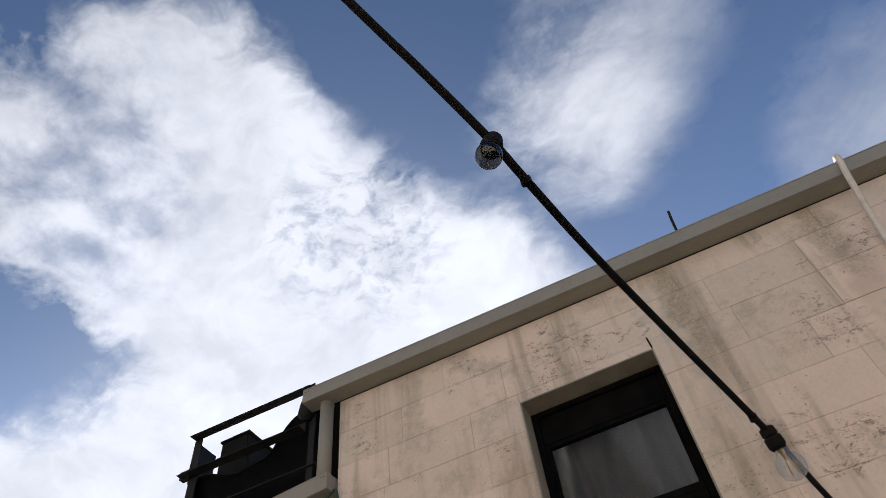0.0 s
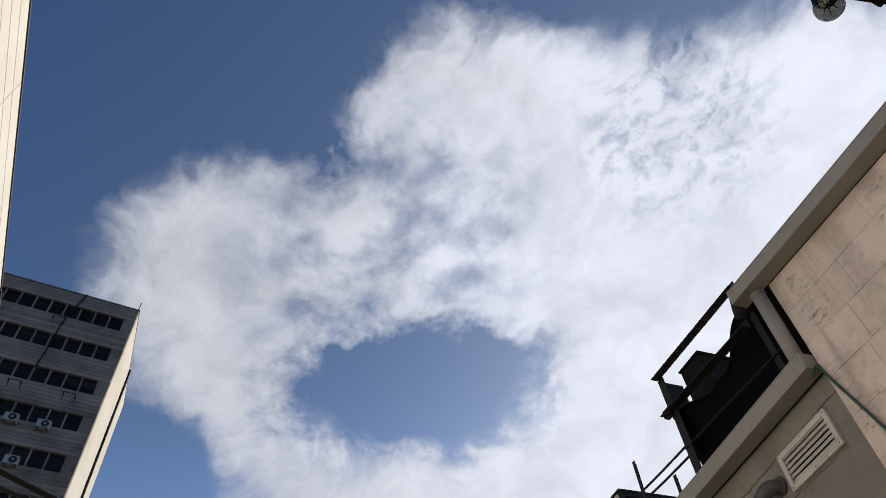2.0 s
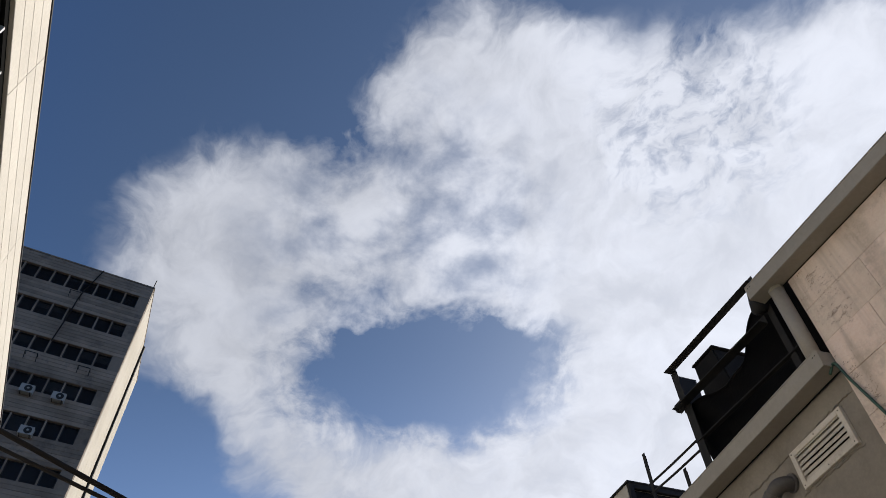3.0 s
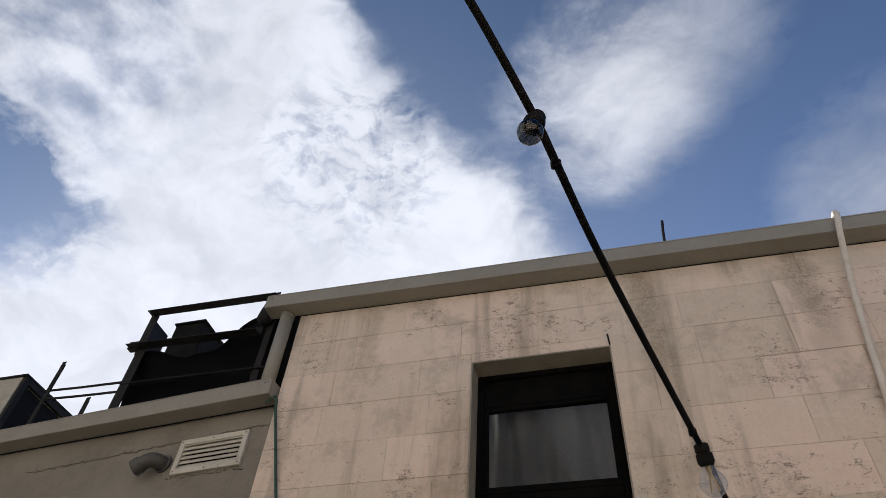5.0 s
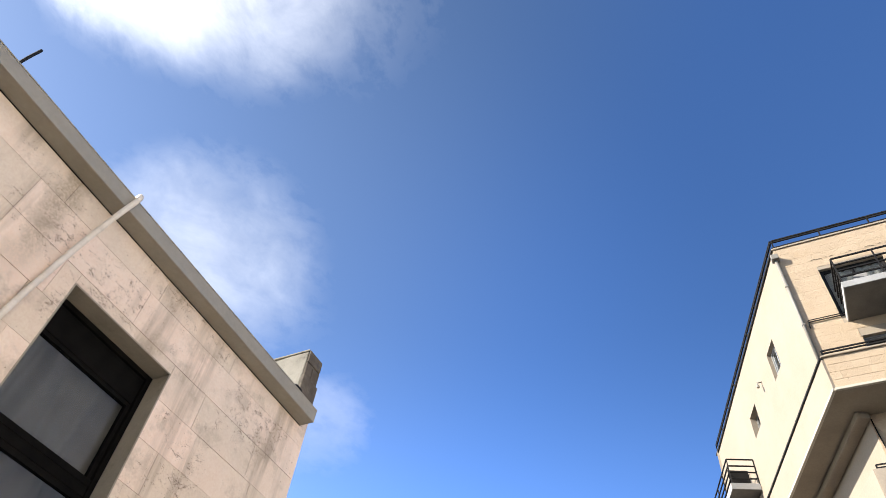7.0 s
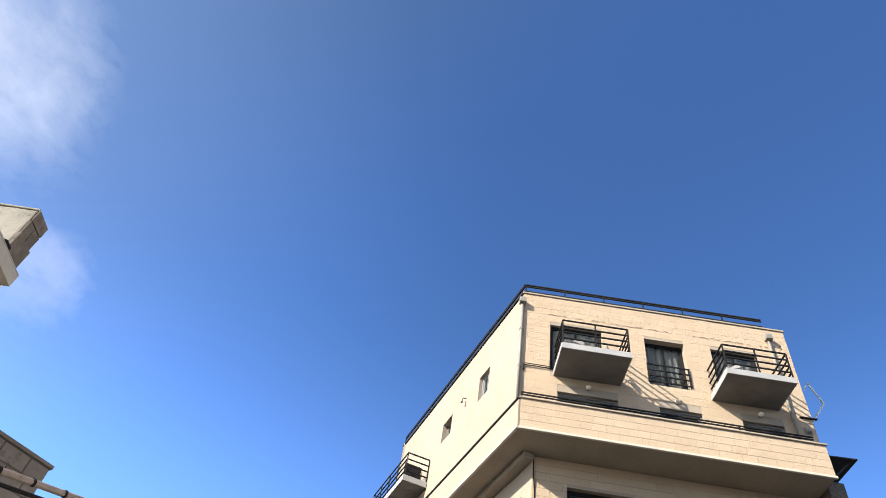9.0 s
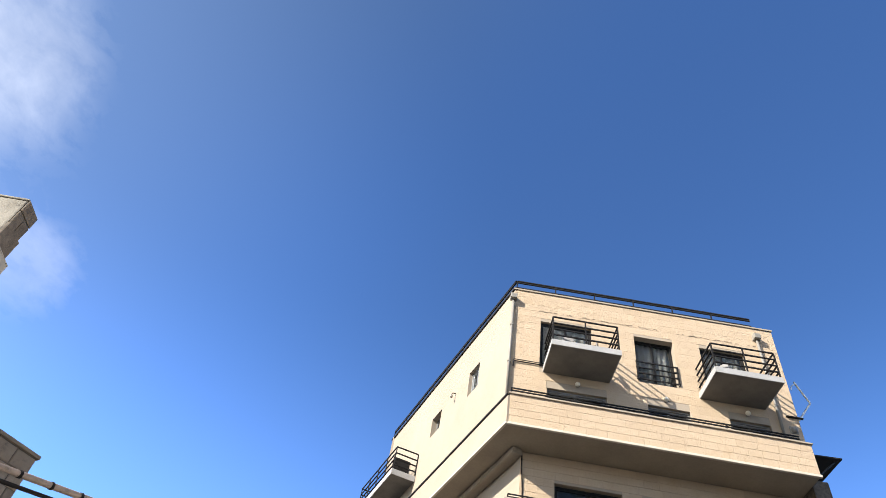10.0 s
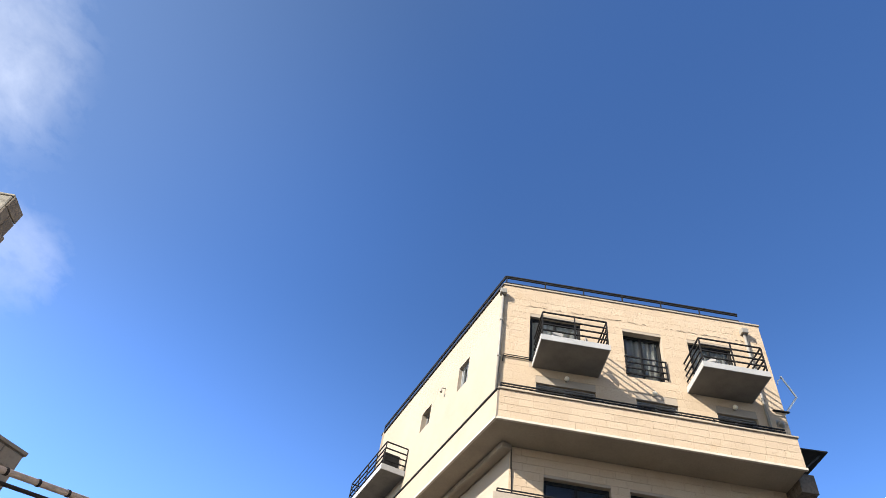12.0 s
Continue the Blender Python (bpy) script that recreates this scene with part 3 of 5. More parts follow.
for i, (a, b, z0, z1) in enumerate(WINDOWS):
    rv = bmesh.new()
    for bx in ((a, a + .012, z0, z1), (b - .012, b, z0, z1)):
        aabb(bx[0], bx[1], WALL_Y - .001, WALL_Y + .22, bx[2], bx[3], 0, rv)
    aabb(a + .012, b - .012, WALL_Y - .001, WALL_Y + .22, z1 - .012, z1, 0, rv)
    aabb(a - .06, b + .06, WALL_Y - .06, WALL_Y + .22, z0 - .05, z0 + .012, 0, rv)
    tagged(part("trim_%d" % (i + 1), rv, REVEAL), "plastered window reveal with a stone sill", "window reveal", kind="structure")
    win = tagged(part("window_%d" % (i + 1), frame_ring((0, WALL_Y + .19, 0), (1, 0, 0), a + .013, b - .013, z0 + .013, z1 - .013, (0, 1, 0), .10, .05), BLACKPAINT),
                 "black-painted sash window with a net curtain behind", "window", kind="structure")
    # Matte black box stands in for the dark void under the window head.
    part("head_box", aabb(a + .064, b - .064, WALL_Y + .215, WALL_Y + .285, z1 - .32, z1 - .064, .008), BLACKPAINT, win)
    up = part("sash", frame_ring((0, WALL_Y + .222, 0), (1, 0, 0), a + .064, b - .064, 3.86, z1 - .321, (0, 1, 0), .05, .035), BLACKPAINT, win)
    part("pane", aabb(a + .09, b - .09, WALL_Y + .245, WALL_Y + .25, 3.89, z1 - .35), OLDGLASS, up).visible_shadow = False
    part("meeting_rail", aabb(a + .066, b - .066, WALL_Y + .192, WALL_Y + .222, 3.85, 3.99, .008), BLACKPAINT, win)
    part("rail_bead", aabb(a + .066, b - .066, WALL_Y + .184, WALL_Y + .1915, 3.93, 3.95, .002), BLACKPAINT, win)
    lo = part("sash", frame_ring((0, WALL_Y + .195, 0), (1, 0, 0), a + .064, b - .064, z0 + .064, 3.849, (0, 1, 0), .045, .05), BLACKPAINT, win)
    part("pane", aabb(a + .10, b - .10, WALL_Y + .215, WALL_Y + .22, z0 + .10, 3.81), OLDGLASS, lo).visible_shadow = False
    rng = random.Random(7 + i)
    bm = bmesh.new()
    cols = 110
    ph = [rng.uniform(0, 6.28) for _ in range(4)]
    rows_ = []
    for s in range(cols + 1):
        t = s / cols
        rows_.append([])
        for r in range(9):
            q = r / 8
            dy = .034 * math.sin(23 * t + ph[0] + .7 * q + 1.5 * math.sin(5 * t)) + .016 * math.sin(41 * t + ph[1]) + .02 * math.sin(9 * t + ph[2] + q)
            rows_[-1].append(bm.verts.new((a + .06 + (b - a - .12) * t + .02 * math.sin(9 * q + ph[3] + 11 * t), WALL_Y + .335 + dy, z0 - .1 + (z1 - z0 + .05) * q)))
    for s in range(cols):
        for r in range(8):
            bm.faces.new((rows_[s][r], rows_[s + 1][r], rows_[s + 1][r + 1], rows_[s][r + 1]))
    bmesh.ops.solidify(bm, geom=bm.faces[:], thickness=.004)
    tagged(part("curtain", bm, CURTAIN, smooth=True), "pale brownish pleated net curtain behind dusty glass", "curtain", "window curtains")
    tagged(part("curtain_rod", tube([(a - .05, WALL_Y + .36, z1 + .0), (b + .05, WALL_Y + .36, z1 + .0)], .012), DARKSTEEL), "thin dark curtain rod inside the window", "curtain rod", "curtain rods")

# metal pin at the lintel corner, dark fixing holes
tagged(part("wall_pin", tube([(-.045, 4.5, 5.05), (-.05, 4.44, 5.075), (-.052, 4.425, 5.10)], .007), DARKSTEEL), "rusty iron pin in the lintel corner", "pin")

# ---- gutters and drain pipe ----


def gutter(name, p, d, length, out, z0, z1, depth, ends, label, fall=0.0):
    """A boxed sheet-metal gutter with a folded lip."""
    p, d, n = Vector(p), Vector((*d, fall)), Vector((*out, 0)).normalized()
    g = thing(name, (p.x, p.y, z0), label, "gutter", "roof gutters")
    z = Vector((0, 0, 1))
    base = Vector((p.x, p.y, 0))
    part("front_sheet", box(base + n * (depth - .012) + z * z0, d * length, n * .012, z * (z1 - z0), .003), GUTTER, g)
    part("bottom_sheet", box(base + z * z0 + n * .002, d * length, n * (depth - .016), z * .012, .003), GUTTER, g)
    part("back_sheet", box(base + z * (z0 + .014) + n * .002, d * length, n * .010, z * (z1 - z0 - .03), .002), GUTTER, g)
    part("lip", box(base + n * (depth - .03) + z * (z1 - .001), d * length, n * .034, z * .012, .003), GUTTER, g)
    # A thin black strip is drawn where the gutter leaves a shadow gap.
    part("sealant", box(base + z * (z0 - .009) - n * .004, d * length, n * .012, z * .006), TARPSHADE, g, "dark strip drawn as the shadow gap at the wall")
    for e in (.03, .06):
        part("rivet", lathe(base + d * e + n * depth + z * (z1 - .03), n, [(0, .006), (.003, .004)], 8), DARKSTEEL, g)
    for e in ends:
        part("end_cap", box(base + d * e + n * .002 + z * z0, d * .012, n * (depth - .003), z * (z1 - z0), .003), GUTTER, g)
    return g


top_gutter = gutter("roof_gutter", (-3.29, 4.5), (1, 0), 8.22, (0, -1), 5.905, 6.052, .18, (-.006, 8.21), "cream painted box gutter along the stone house roof", -.0225)
for sx in (-1.86, 1.02, 3.7):
    zs_ = 5.905 - .0225 * (sx + 3.29)
    part("joint_strap", aabb(sx - .035, sx - .001, 4.3185, 4.498, zs_ - .002, zs_ + .148, .001), GUTTER, top_gutter)
GD = Vector((-.9963, .0858))
low_gutter = gutter("roof_gutter", (-2.99, 4.56), tuple(GD), 9, (-.0858, -.9963), 4.885, 5.041, .18, (-.006, 9.0), "cream painted box gutter on the lower plastered house")
dp = thing("drain_pipe", (-3.10, 4.47, 4.95), "cream painted round drain pipe between two gutters", "pipe")
part("tube", tube([(-3.10, 4.47, 5.93), (-3.10, 4.47, 4.93)], .066, 24), GUTTER, dp, smooth=True)
part("collar", lathe((-3.10, 4.47, 5.868), (0, 0, 1), [(0, .069), (.004, .071), (.030, .071)], 24), GUTTER, dp, smooth=True)

# ---- lower plastered house ----
PW = Vector((-2.98, 4.58))


def on_plaster(s, off, z):
    q = PW + GD * s + Vector((-.0858, -.9963)) * off
    return Vector((q.x, q.y, z))


tagged(part("wall_northwest", holed_wall(on_plaster(0, 0, 0), (GD.x, GD.y, 0), 13, 0, 4.93, (.0858 * .3, .9963 * .3, 0), [(.24, .93, 4.34, 4.65)]), PLASTER), "patched grey plaster wall of the lower house", "wall", kind="structure")
tagged(part("roof_northwest", box(on_plaster(0, -.28, 4.94), (GD.x * 13, GD.y * 13, 0), (.0858 * 6, .9963 * 6, 0), (0, 0, .08)), ROOFING), "flat roof terrace of the lower house", "roof", kind="structure")
tagged(part("wall_west_side", box(on_plaster(12.8, -.31, 0), (GD.x * .2, GD.y * .2, 0), (.0858 * 6, .9963 * 6, 0), (0, 0, 4.93)), PLASTER), "plaster side wall of the lower house", "wall", kind="structure")

vent = thing("wall_vent", on_plaster(.58, 0, 4.32), "cream louvred metal vent set in broken plaster", "vent")
U3, N3, Z3 = Vector((GD.x, GD.y, 0)), Vector((-.0858, -.9963, 0)), Vector((0, 0, 1))
part("frame", frame_ring(on_plaster(0, .035, 0), U3, .22, .93, 4.32, 4.66, -N3, .06, .05), VENTMETAL, vent)
for i in range(6):
    z = 4.375 + i * .045
    part("slat", box(on_plaster(.27, .028, z - .004), U3 * .61, -N3 * .021 + Z3 * .043, -N3 * .006), VENTMETAL, vent)
# Black sheet behind the slats stands in for the unlit cavity.
part("backing", box(on_plaster(.25, -.12, 4.35), U3 * .66, -N3 * .01, Z3 * .28), TARPSHADE, vent)
for a in (.245, .58, .905):
    for z in (4.345, 4.635):
        part("screw", lathe(on_plaster(a, .034, z), N3, [(0, .007), (.004, .005)], 8), DARKSTEEL, vent)
elbow = thing("vent_pipe", on_plaster(1.16, 0, 4.43), "grey plastic elbow pipe out of the plaster wall", "pipe")
part("elbow", tube(bend([on_plaster(1.06, -.1, 4.46), on_plaster(1.08, .05, 4.46), on_plaster(1.13, .11, 4.45), on_plaster(1.21, .13, 4.40)], 5), .065, 16), PVC, elbow, smooth=True)
part("socket", tube([on_plaster(1.195, .128, 4.41), on_plaster(1.25, .14, 4.365)], .075, 16), PVC, elbow)
# Black disc on the pipe end is drawn for the shade inside it.
part("bore", tube([on_plaster(1.252, .1405, 4.3635), on_plaster(1.254, .141, 4.362)], .062, 16), TARPSHADE, elbow)
part("flange", tube([on_plaster(1.062, -.005, 4.46), on_plaster(1.065, .015, 4.46)], .085, 16), PVC, elbow)
# ragged mortar along the plaster joint
rng = random.Random(3)
bm = bmesh.new()
for i in range(90):
    s = .05 + 2.7 * i / 90
    o = on_plaster(s, -.004, 4.70 - .035 * s + rng.uniform(-.012, .012))
    box(o, U3 * rng.uniform(.02, .05), N3 * rng.uniform(.008, .02), Z3 * rng.uniform(.008, .022), 0, bm)
for i in range(60):
    a = rng.uniform(.17, .98)
    z = rng.choice((4.30, 4.66)) + rng.uniform(-.015, .02)
    box(on_plaster(a, -.004, z), U3 * rng.uniform(.02, .06), N3 * rng.uniform(.006, .016), Z3 * rng.uniform(.01, .03), 0, bm)
tagged(part("plaster_crumbs", bm, PLASTER), "crumbling mortar ridge along the plaster", "mortar", kind="stuff")

# ---- steel frame, tarpaulin and plant on the lower roof ----
fr = thing("steel_frame", (-4.2, 4.6, 5.02), "dark rusty steel angle frame standing on the roof edge", "frame")


def angle(name, p, q, a=.07, t=.008, up=(0, 0, 1)):
    """An L-section steel bar from p to q."""
    p, q = Vector(p), Vector(q)
    d = q - p
    s = Vector(up)
    s = (s - d.normalized() * s.dot(d.normalized())).normalized()
    w = d.normalized().cross(s)
    bm = box(p, d, s * a, w * t, .001)
    box(p + w * t, d, s * t, w * (a - t), .001, bm)
    return part(name, bm, DARKSTEEL, fr)


angle("top_rail", (-4.92, 4.6, 6.33), (-3.36, 4.6, 6.30), .10)
angle("mid_rail", (-4.97, 4.6, 5.85), (-3.42, 4.57, 5.78), .11)
angle("mid_rail", (-4.9, 4.64, 5.40), (-3.2, 4.62, 5.36), .05)
angle("post", (-4.9, 4.6, 5.02), (-4.90, 4.6, 5.85), .11, .010, (1, 0, 0))
angle("post", (-4.93, 4.6, 5.85), (-4.93, 4.6, 6.33), .10, .010, (1, 0, 0))
part("web_plate", aabb(-4.925, -4.915, 4.612, 4.93, 5.80, 6.33, .002), DARKSTEEL, fr)
angle("post", (-4.86, 4.78, 5.02), (-4.85, 4.78, 5.84), .08, .008, (1, 0, 0))
angle("post", (-3.40, 4.6, 5.02), (-3.38, 4.58, 6.34), .07, .008, (1, 0, 0))
angle("brace", (-3.75, 4.8, 5.02), (-3.72, 4.8, 5.42), .07, .008, (1, 0, 0))
part("rail_plate", aabb(-4.99, -4.86, 4.55, 4.62, 5.84, 5.93, .004), DARKSTEEL, fr)

rng = random.Random(12)
bm = bmesh.new()
nx, nz = 40, 12
grid = []
for i in range(nx + 1):
    t = i / nx
    x = -4.95 + 1.95 * t
    top = np.interp(x, (-4.95, -4.65, -4.31, -4.01, -3.85, -3.61, -3.3, -3.0), (5.86, 5.84, 5.74, 5.83, 5.96, 6.13, 6.22, 6.1))
    col = []
    for j in range(nz + 1):
        q = j / nz
        y = 4.76 + .03 * math.sin(9 * t + 4 * q) + .02 * math.sin(23 * t + 9 * q) - .06 * q
        col.append(bm.verts.new((x, y, 5.03 + (top - 5.03) * q)))
    grid.append(col)
for i in range(nx):
    for j in range(nz):
        bm.faces.new((grid[i][j], grid[i + 1][j], grid[i + 1][j + 1], grid[i][j + 1]))
crest = [c[-1].co + Vector((0, -.004, 0)) for c in grid]
bmesh.ops.solidify(bm, geom=bm.faces[:], thickness=.01)
sheet = thing("tarpaulin", (-4, 4.76, 5.03), "black tarpaulin sheet slung behind the steel frame", "tarpaulin")
part("sheet", bm, TARPSHADE, sheet, smooth=True)
part("hem", tube(crest, .011, 8), TARPSHADE, sheet, "rolled upper hem", smooth=True)
bm = lathe((-3.40, 4.54, 5.90), (.02, .05, 1), [(0, .03), (.05, .085), (.14, .09), (.24, .065), (.32, .05), (.38, .02)], 12)
for v in bm.verts:
    v.co += Vector((1, .4, .3)) * .025 * noise.noise(v.co * 14)
tagged(part("rolled_sheet", bm, DARKSTEEL, smooth=True), "rolled dark sheet tied to the frame corner", "sheet")
bx_ = thing("roof_box", (-4.6, 5.35, 5.02), "dark metal box standing behind the frame", "box")
bm = aabb(-5.14, -4.5, 5.2, 5.7, 5.02, 6.76, 0)
for v in bm.verts:
    if v.co.z > 6 and v.co.x > -4.8:
        v.co.x -= .25
bmesh.ops.bevel(bm, geom=bm.edges[:], offset=.015, segments=2, affect="EDGES")
part("casing", bm, BOXDARK, bx_)
part("lid", aabb(-5.15, -4.72, 5.18, 5.72, 6.76, 6.785, .008), BOXDARK, bx_)

duct = thing("roof_cooler", (-6.7, 5.3, 5.02), "beige sheet-metal cooler with a black sheet drawn as its open side", "cooler")
part("casing", aabb(-7.32, -6.67, 4.9, 5.9, 5.02, 5.98, .012), BOXMETAL, duct)
part("side_frame", frame_ring((-6.66, 4.9, 0), (0, 1, 0), 0, 1.0, 5.02, 5.98, (1, 0, 0), .05, .07), DARKSTEEL, duct)
# The open side's inner darkness is a black sheet laid on the casing.
part("intake", aabb(-6.668, -6.655, 4.98, 5.82, 5.1, 5.9), TARPSHADE, duct)
part("top_trim", aabb(-7.34, -6.60, 4.88, 5.92, 5.98, 6.005, .006), DARKSTEEL, duct)
for nm, px, py, top in (("roof_post", -6.0, 4.74, 5.97), ("roof_post", -5.37, 4.72, 5.39)):
    bm = box((px, py, 5.02), (.05, 0, 0), (0, .006, 0), (0, 0, top - 5.02), .001)
    box((px, py + .006, 5.02), (.006, 0, 0), (0, .045, 0), (0, 0, top - 5.02 - .01), .001, bm)
    tagged(part(nm, bm, DARKSTEEL), "dark steel angle post on the roof edge", "post", "roof posts")
for za, zb in ((5.62, 5.50), (5.51, 5.38)):
    tagged(part("tie_rod", tube([(-6.05, 4.76, za - .03), (-5.5, 4.71, (za + zb) / 2 - .03), (-4.86, 4.66, zb - .02)], .013), DARKSTEEL), "thin dark rod between post and frame", "rod", "roof rods")

# ---- roof edge of the stone house ----
pil = thing("roof_pillar", (4.94, 5.1, TOP + .09), "weathered concrete pillar on the roof corner", "pillar")
bm = aabb(4.82, 5.07, 4.6, 5.6, TOP + .09, 6.74, .02)
bmesh.ops.subdivide_edges(bm, edges=bm.edges[:], cuts=3, use_grid_fill=True)
for v in bm.verts:
    v.co += Vector((1, 1, 1)) * .018 * noise.noise(v.co * 6)
part("shaft", bm, OLDCONCRETE, pil, "rough grey concrete")
part("coping", aabb(4.81, 5.08, 4.59, 5.61, 6.74, 6.765, .01), OLDCONCRETE, pil)
for za, zb, xa, xb, yb in ((TOP + .10, 6.36, 4.80, 5.09, 4.545), (6.368, 6.56, 4.812, 4.93, 4.56), (6.366, 6.565, 4.938, 5.075, 4.566), (6.573, 6.735, 4.815, 5.07, 4.562)):
    bm = aabb(xa, xb, yb, 4.584, za, zb, .012)
    for v in bm.verts:
        v.co += Vector((1, .3, 1)) * .012 * noise.noise(v.co * 8)
    part("facing_stone", bm, STAINEDSTONE, pil, "dark stained flaking stone")
bm = box((4.70, 4.52, TOP + .095), (.14, 0, 0), (0, .2, 0), (0, 0, .15), .03)
for v in bm.verts:
    v.co += Vector((1, 1, 1)) * .02 * noise.noise(v.co * 9)
tagged(part("felt_scrap", bm, TARPSHADE), "crumpled black roofing felt at the pillar foot", "felt")
tagged(part("rebar_stub", tube(bend([(.60, 4.75, 5.9), (.61, 4.75, 6.3), (.625, 4.75, 6.55), (.645, 4.75, 6.74)], 4), .014, 8), DARKSTEEL), "dark iron bar standing out of the roof", "iron bar")

# ---- cables on the stone wall ----
tagged(part("white_cable", tube(bend([(1.96, 4.75, 5.97), (1.95, 4.42, 6.01), (1.93, 4.30, 5.98), (1.915, 4.275, 5.88), (1.885, 4.31, 5.72), (1.83, 4.42, 5.30), (1.76, 4.455, 4.80), (1.70, 4.46, 4.34), (1.65, 4.46, 3.96), (1.57, 4.46, 3.47), (1.5, 4.46, 2.6), (1.5, 4.46, .15)], 6), .025, 12), WHITECABLE, smooth=True), "white sheathed cable hanging from the gutter down the wall", "cable")
tagged(part("green_cable", tube(bend([(-3.05, 4.46, 4.84), (-2.97, 4.47, 4.90), (-2.93, 4.475, 4.72), (-2.86, 4.48, 4.45), (-2.72, 4.48, 3.93), (-2.63, 4.48, 3.64), (-2.5, 4.48, 2.6), (-2.48, 4.48, .2)], 6), .012, 8), GREENCABLE, smooth=True), "thin dark green cable down the wall corner", "cable")

# ---- festoon lights over the lane ----
FEST = [(-2.2, -4.95, 4.86), (-.96, -1.6, 3.44), (-.404, -.1, 2.807), (-.208, .43, 2.582), (-.155, .569, 2.525), (-.099, .725, 2.457), (-.076, .804, 2.422), (-.016, 1.076, 2.410), (.134, 1.647, 2.362), (.159, 1.737, 2.352), (.23, 2.06, 2.343), (.36, 2.6, 2.34), (.80, 4.46, 2.42)]
fest = thing("festoon_lights", (-.05, .8, 2.4), "black rubber festoon cable with one clear and one dark bulb", "string lights")
part("cable", tube(bend(FEST, 8), .0078, 12), RUBBER, fest, smooth=True)


def festoon_bulb(at, tilt, g, q, glass, label):
    """A socket moulded on the cable, with a hanging clear globe bulb."""
    at, d = Vector(at), Vector(tilt).normalized()
    s = part("socket", lathe(at - d * .016 * q, d, [(h_ * q, r_ * q) for h_, r_ in ((0, .010), (.004, .017), (.020, .018), (.023, .015), (.026, .0195), (.046, .0205), (.050, .0175), (.054, .0165))], 18), RUBBER, fest)
    b = at + d * .036 * q
    prof = [(0, .0100), (.006, .0105), (.010, .0125)]
    prof += [(.0315 - .0235 * math.cos(a), .0235 * math.sin(a)) for a in [radians(x) for x in range(40, 181, 10)]]
    part("bulb", lathe(b, d, [(h_ * g, r_ * g) for h_, r_ in prof], 24), glass, s, label, smooth=True).visible_shadow = False
    o = d.orthogonal().normalized()
    part("stem", lathe(b, d, [(0, .006 * g), (.012 * g, .004 * g), (.02 * g, .0015 * g)], 10), BRASS, s)
    for i in range(4):
        w = Matrix.Rotation(i * math.pi / 2, 3, d) @ o
        part("filament", tube([b + d * .016 * g + w * .003 * g, b + d * .045 * g + w * .009 * g], .0010 * g, 5), BRASS, s)


festoon_bulb((-.099, .725, 2.455), (-.14, -.26, -.95), 1.0, 1.0, DARKBULB, "dark tinted glass globe")
festoon_bulb((.148, 1.698, 2.352), (.13, .48, -.85), 1.42, 1.05, GLASSBULB, "clear glass globe")
for c in ((-.076, .804), (.130, 1.63)):
    z = 2.422 if c[1] < 1 else 2.362
    part("cable_clip", box((c[0] - .010, c[1] - .006, z - .010), (.020, .003, 0), (-.002, .013, 0), (0, 0, .021), .005), RUBBER, fest)


def span(name, a, b, r, sag, mat, label, beads=0):
    a, b = Vector(a), Vector(b)
    pts = [a.lerp(b, t) - Vector((0, 0, sag * 4 * t * (1 - t))) for t in [i / 40 for i in range(41)]]
    line = tagged(part(name, tube(pts, r, 8), mat, smooth=True), label, "cable", "lane cables")
    d = (b - a).normalized()
    for i in range(beads):
        q = a.lerp(b, (i + .5) / beads) - Vector((0, 0, sag * 4 * ((i + .5) / beads) * (1 - (i + .5) / beads)))
        part("cable_tie", lathe(q - d * .018, d, [(0, r), (.004, r + .006), (.032, r + .006), (.036, r)], 10), RUBBER, line, "black cable tie")
    return line


span("aerial_cable", (-8.55, -5.25, 7.42), (-6.7, 4.88, 2.62), .032, 0, RUBBER, "thick black bundled cable strung across the lane")
span("aerial_cable", (-8.98, -5.3, 7.30), (-5.74, 4.8, 2.44), .024, 0, RUBBER, "black cable strung across the lane")
span("aerial_cable", (5.06, 4.75, 4.20), (20.15, -2.9, 8.63), .036, 0, GREYROPE, "thick grey bundled cable with black ties strung across the lane", 44)
span("aerial_cable", (5.06, 4.75, 4.09), (20.15, -2.9, 8.40), .022, 0, RUBBER, "black cable strung across the lane")

# ---- tall corner house with balconies ----
SHIFT[0] = Vector((0, -.09, -.08))
HX, HL, HR, HTOP = 18.9, -2.3, -12.6, 21.6
SU = Vector((.942, .3356, 0))
SN = Vector((-.3356, .942, 0))
SLEN = 12.85
CORNER = Vector((HX, HL, 0))


def on_side(s, off, z):
    q = CORNER + SU * s + SN * off
    return Vector((q.x, q.y, z))


house = thing("apartment_house", (HX + 3, -7, 0), "tall cream corner apartment house with balconies, sunlit", "building")
FRONT_HOLES = [(-3.38, -5.35, 17.86, 20.1), (-6.98, -8.48, 17.92, 20.13), (-9.5, -11.2, 17.86, 20.1), (-3.66, -5.78, 15.75, 16.95), (-7.22, -8.71, 15.75, 16.95), (-10.08, -11.52, 15.75, 16.95)]
holes = [(HL - a, HL - b, c, d) for a, b, c, d in FRONT_HOLES]
front = part("wall", holed_wall((HX + .02, HL, 0), (0, -1, 0), HL - HR, 15.02, HTOP, (.33, 0, 0), holes), RENDERCOAT, house)
SIDE_HOLES = [(2.65, 3.58, 18.5, 19.72), (6.22, 7.2, 18.58, 19.55)]
side = part("wall", holed_wall(on_side(.02, 0, 0), SU, SLEN, 15.02, HTOP, -SN * .33, SIDE_HOLES), RENDERCOAT, house, "smooth pale cream render")
far = on_side(SLEN, -.01, 0)
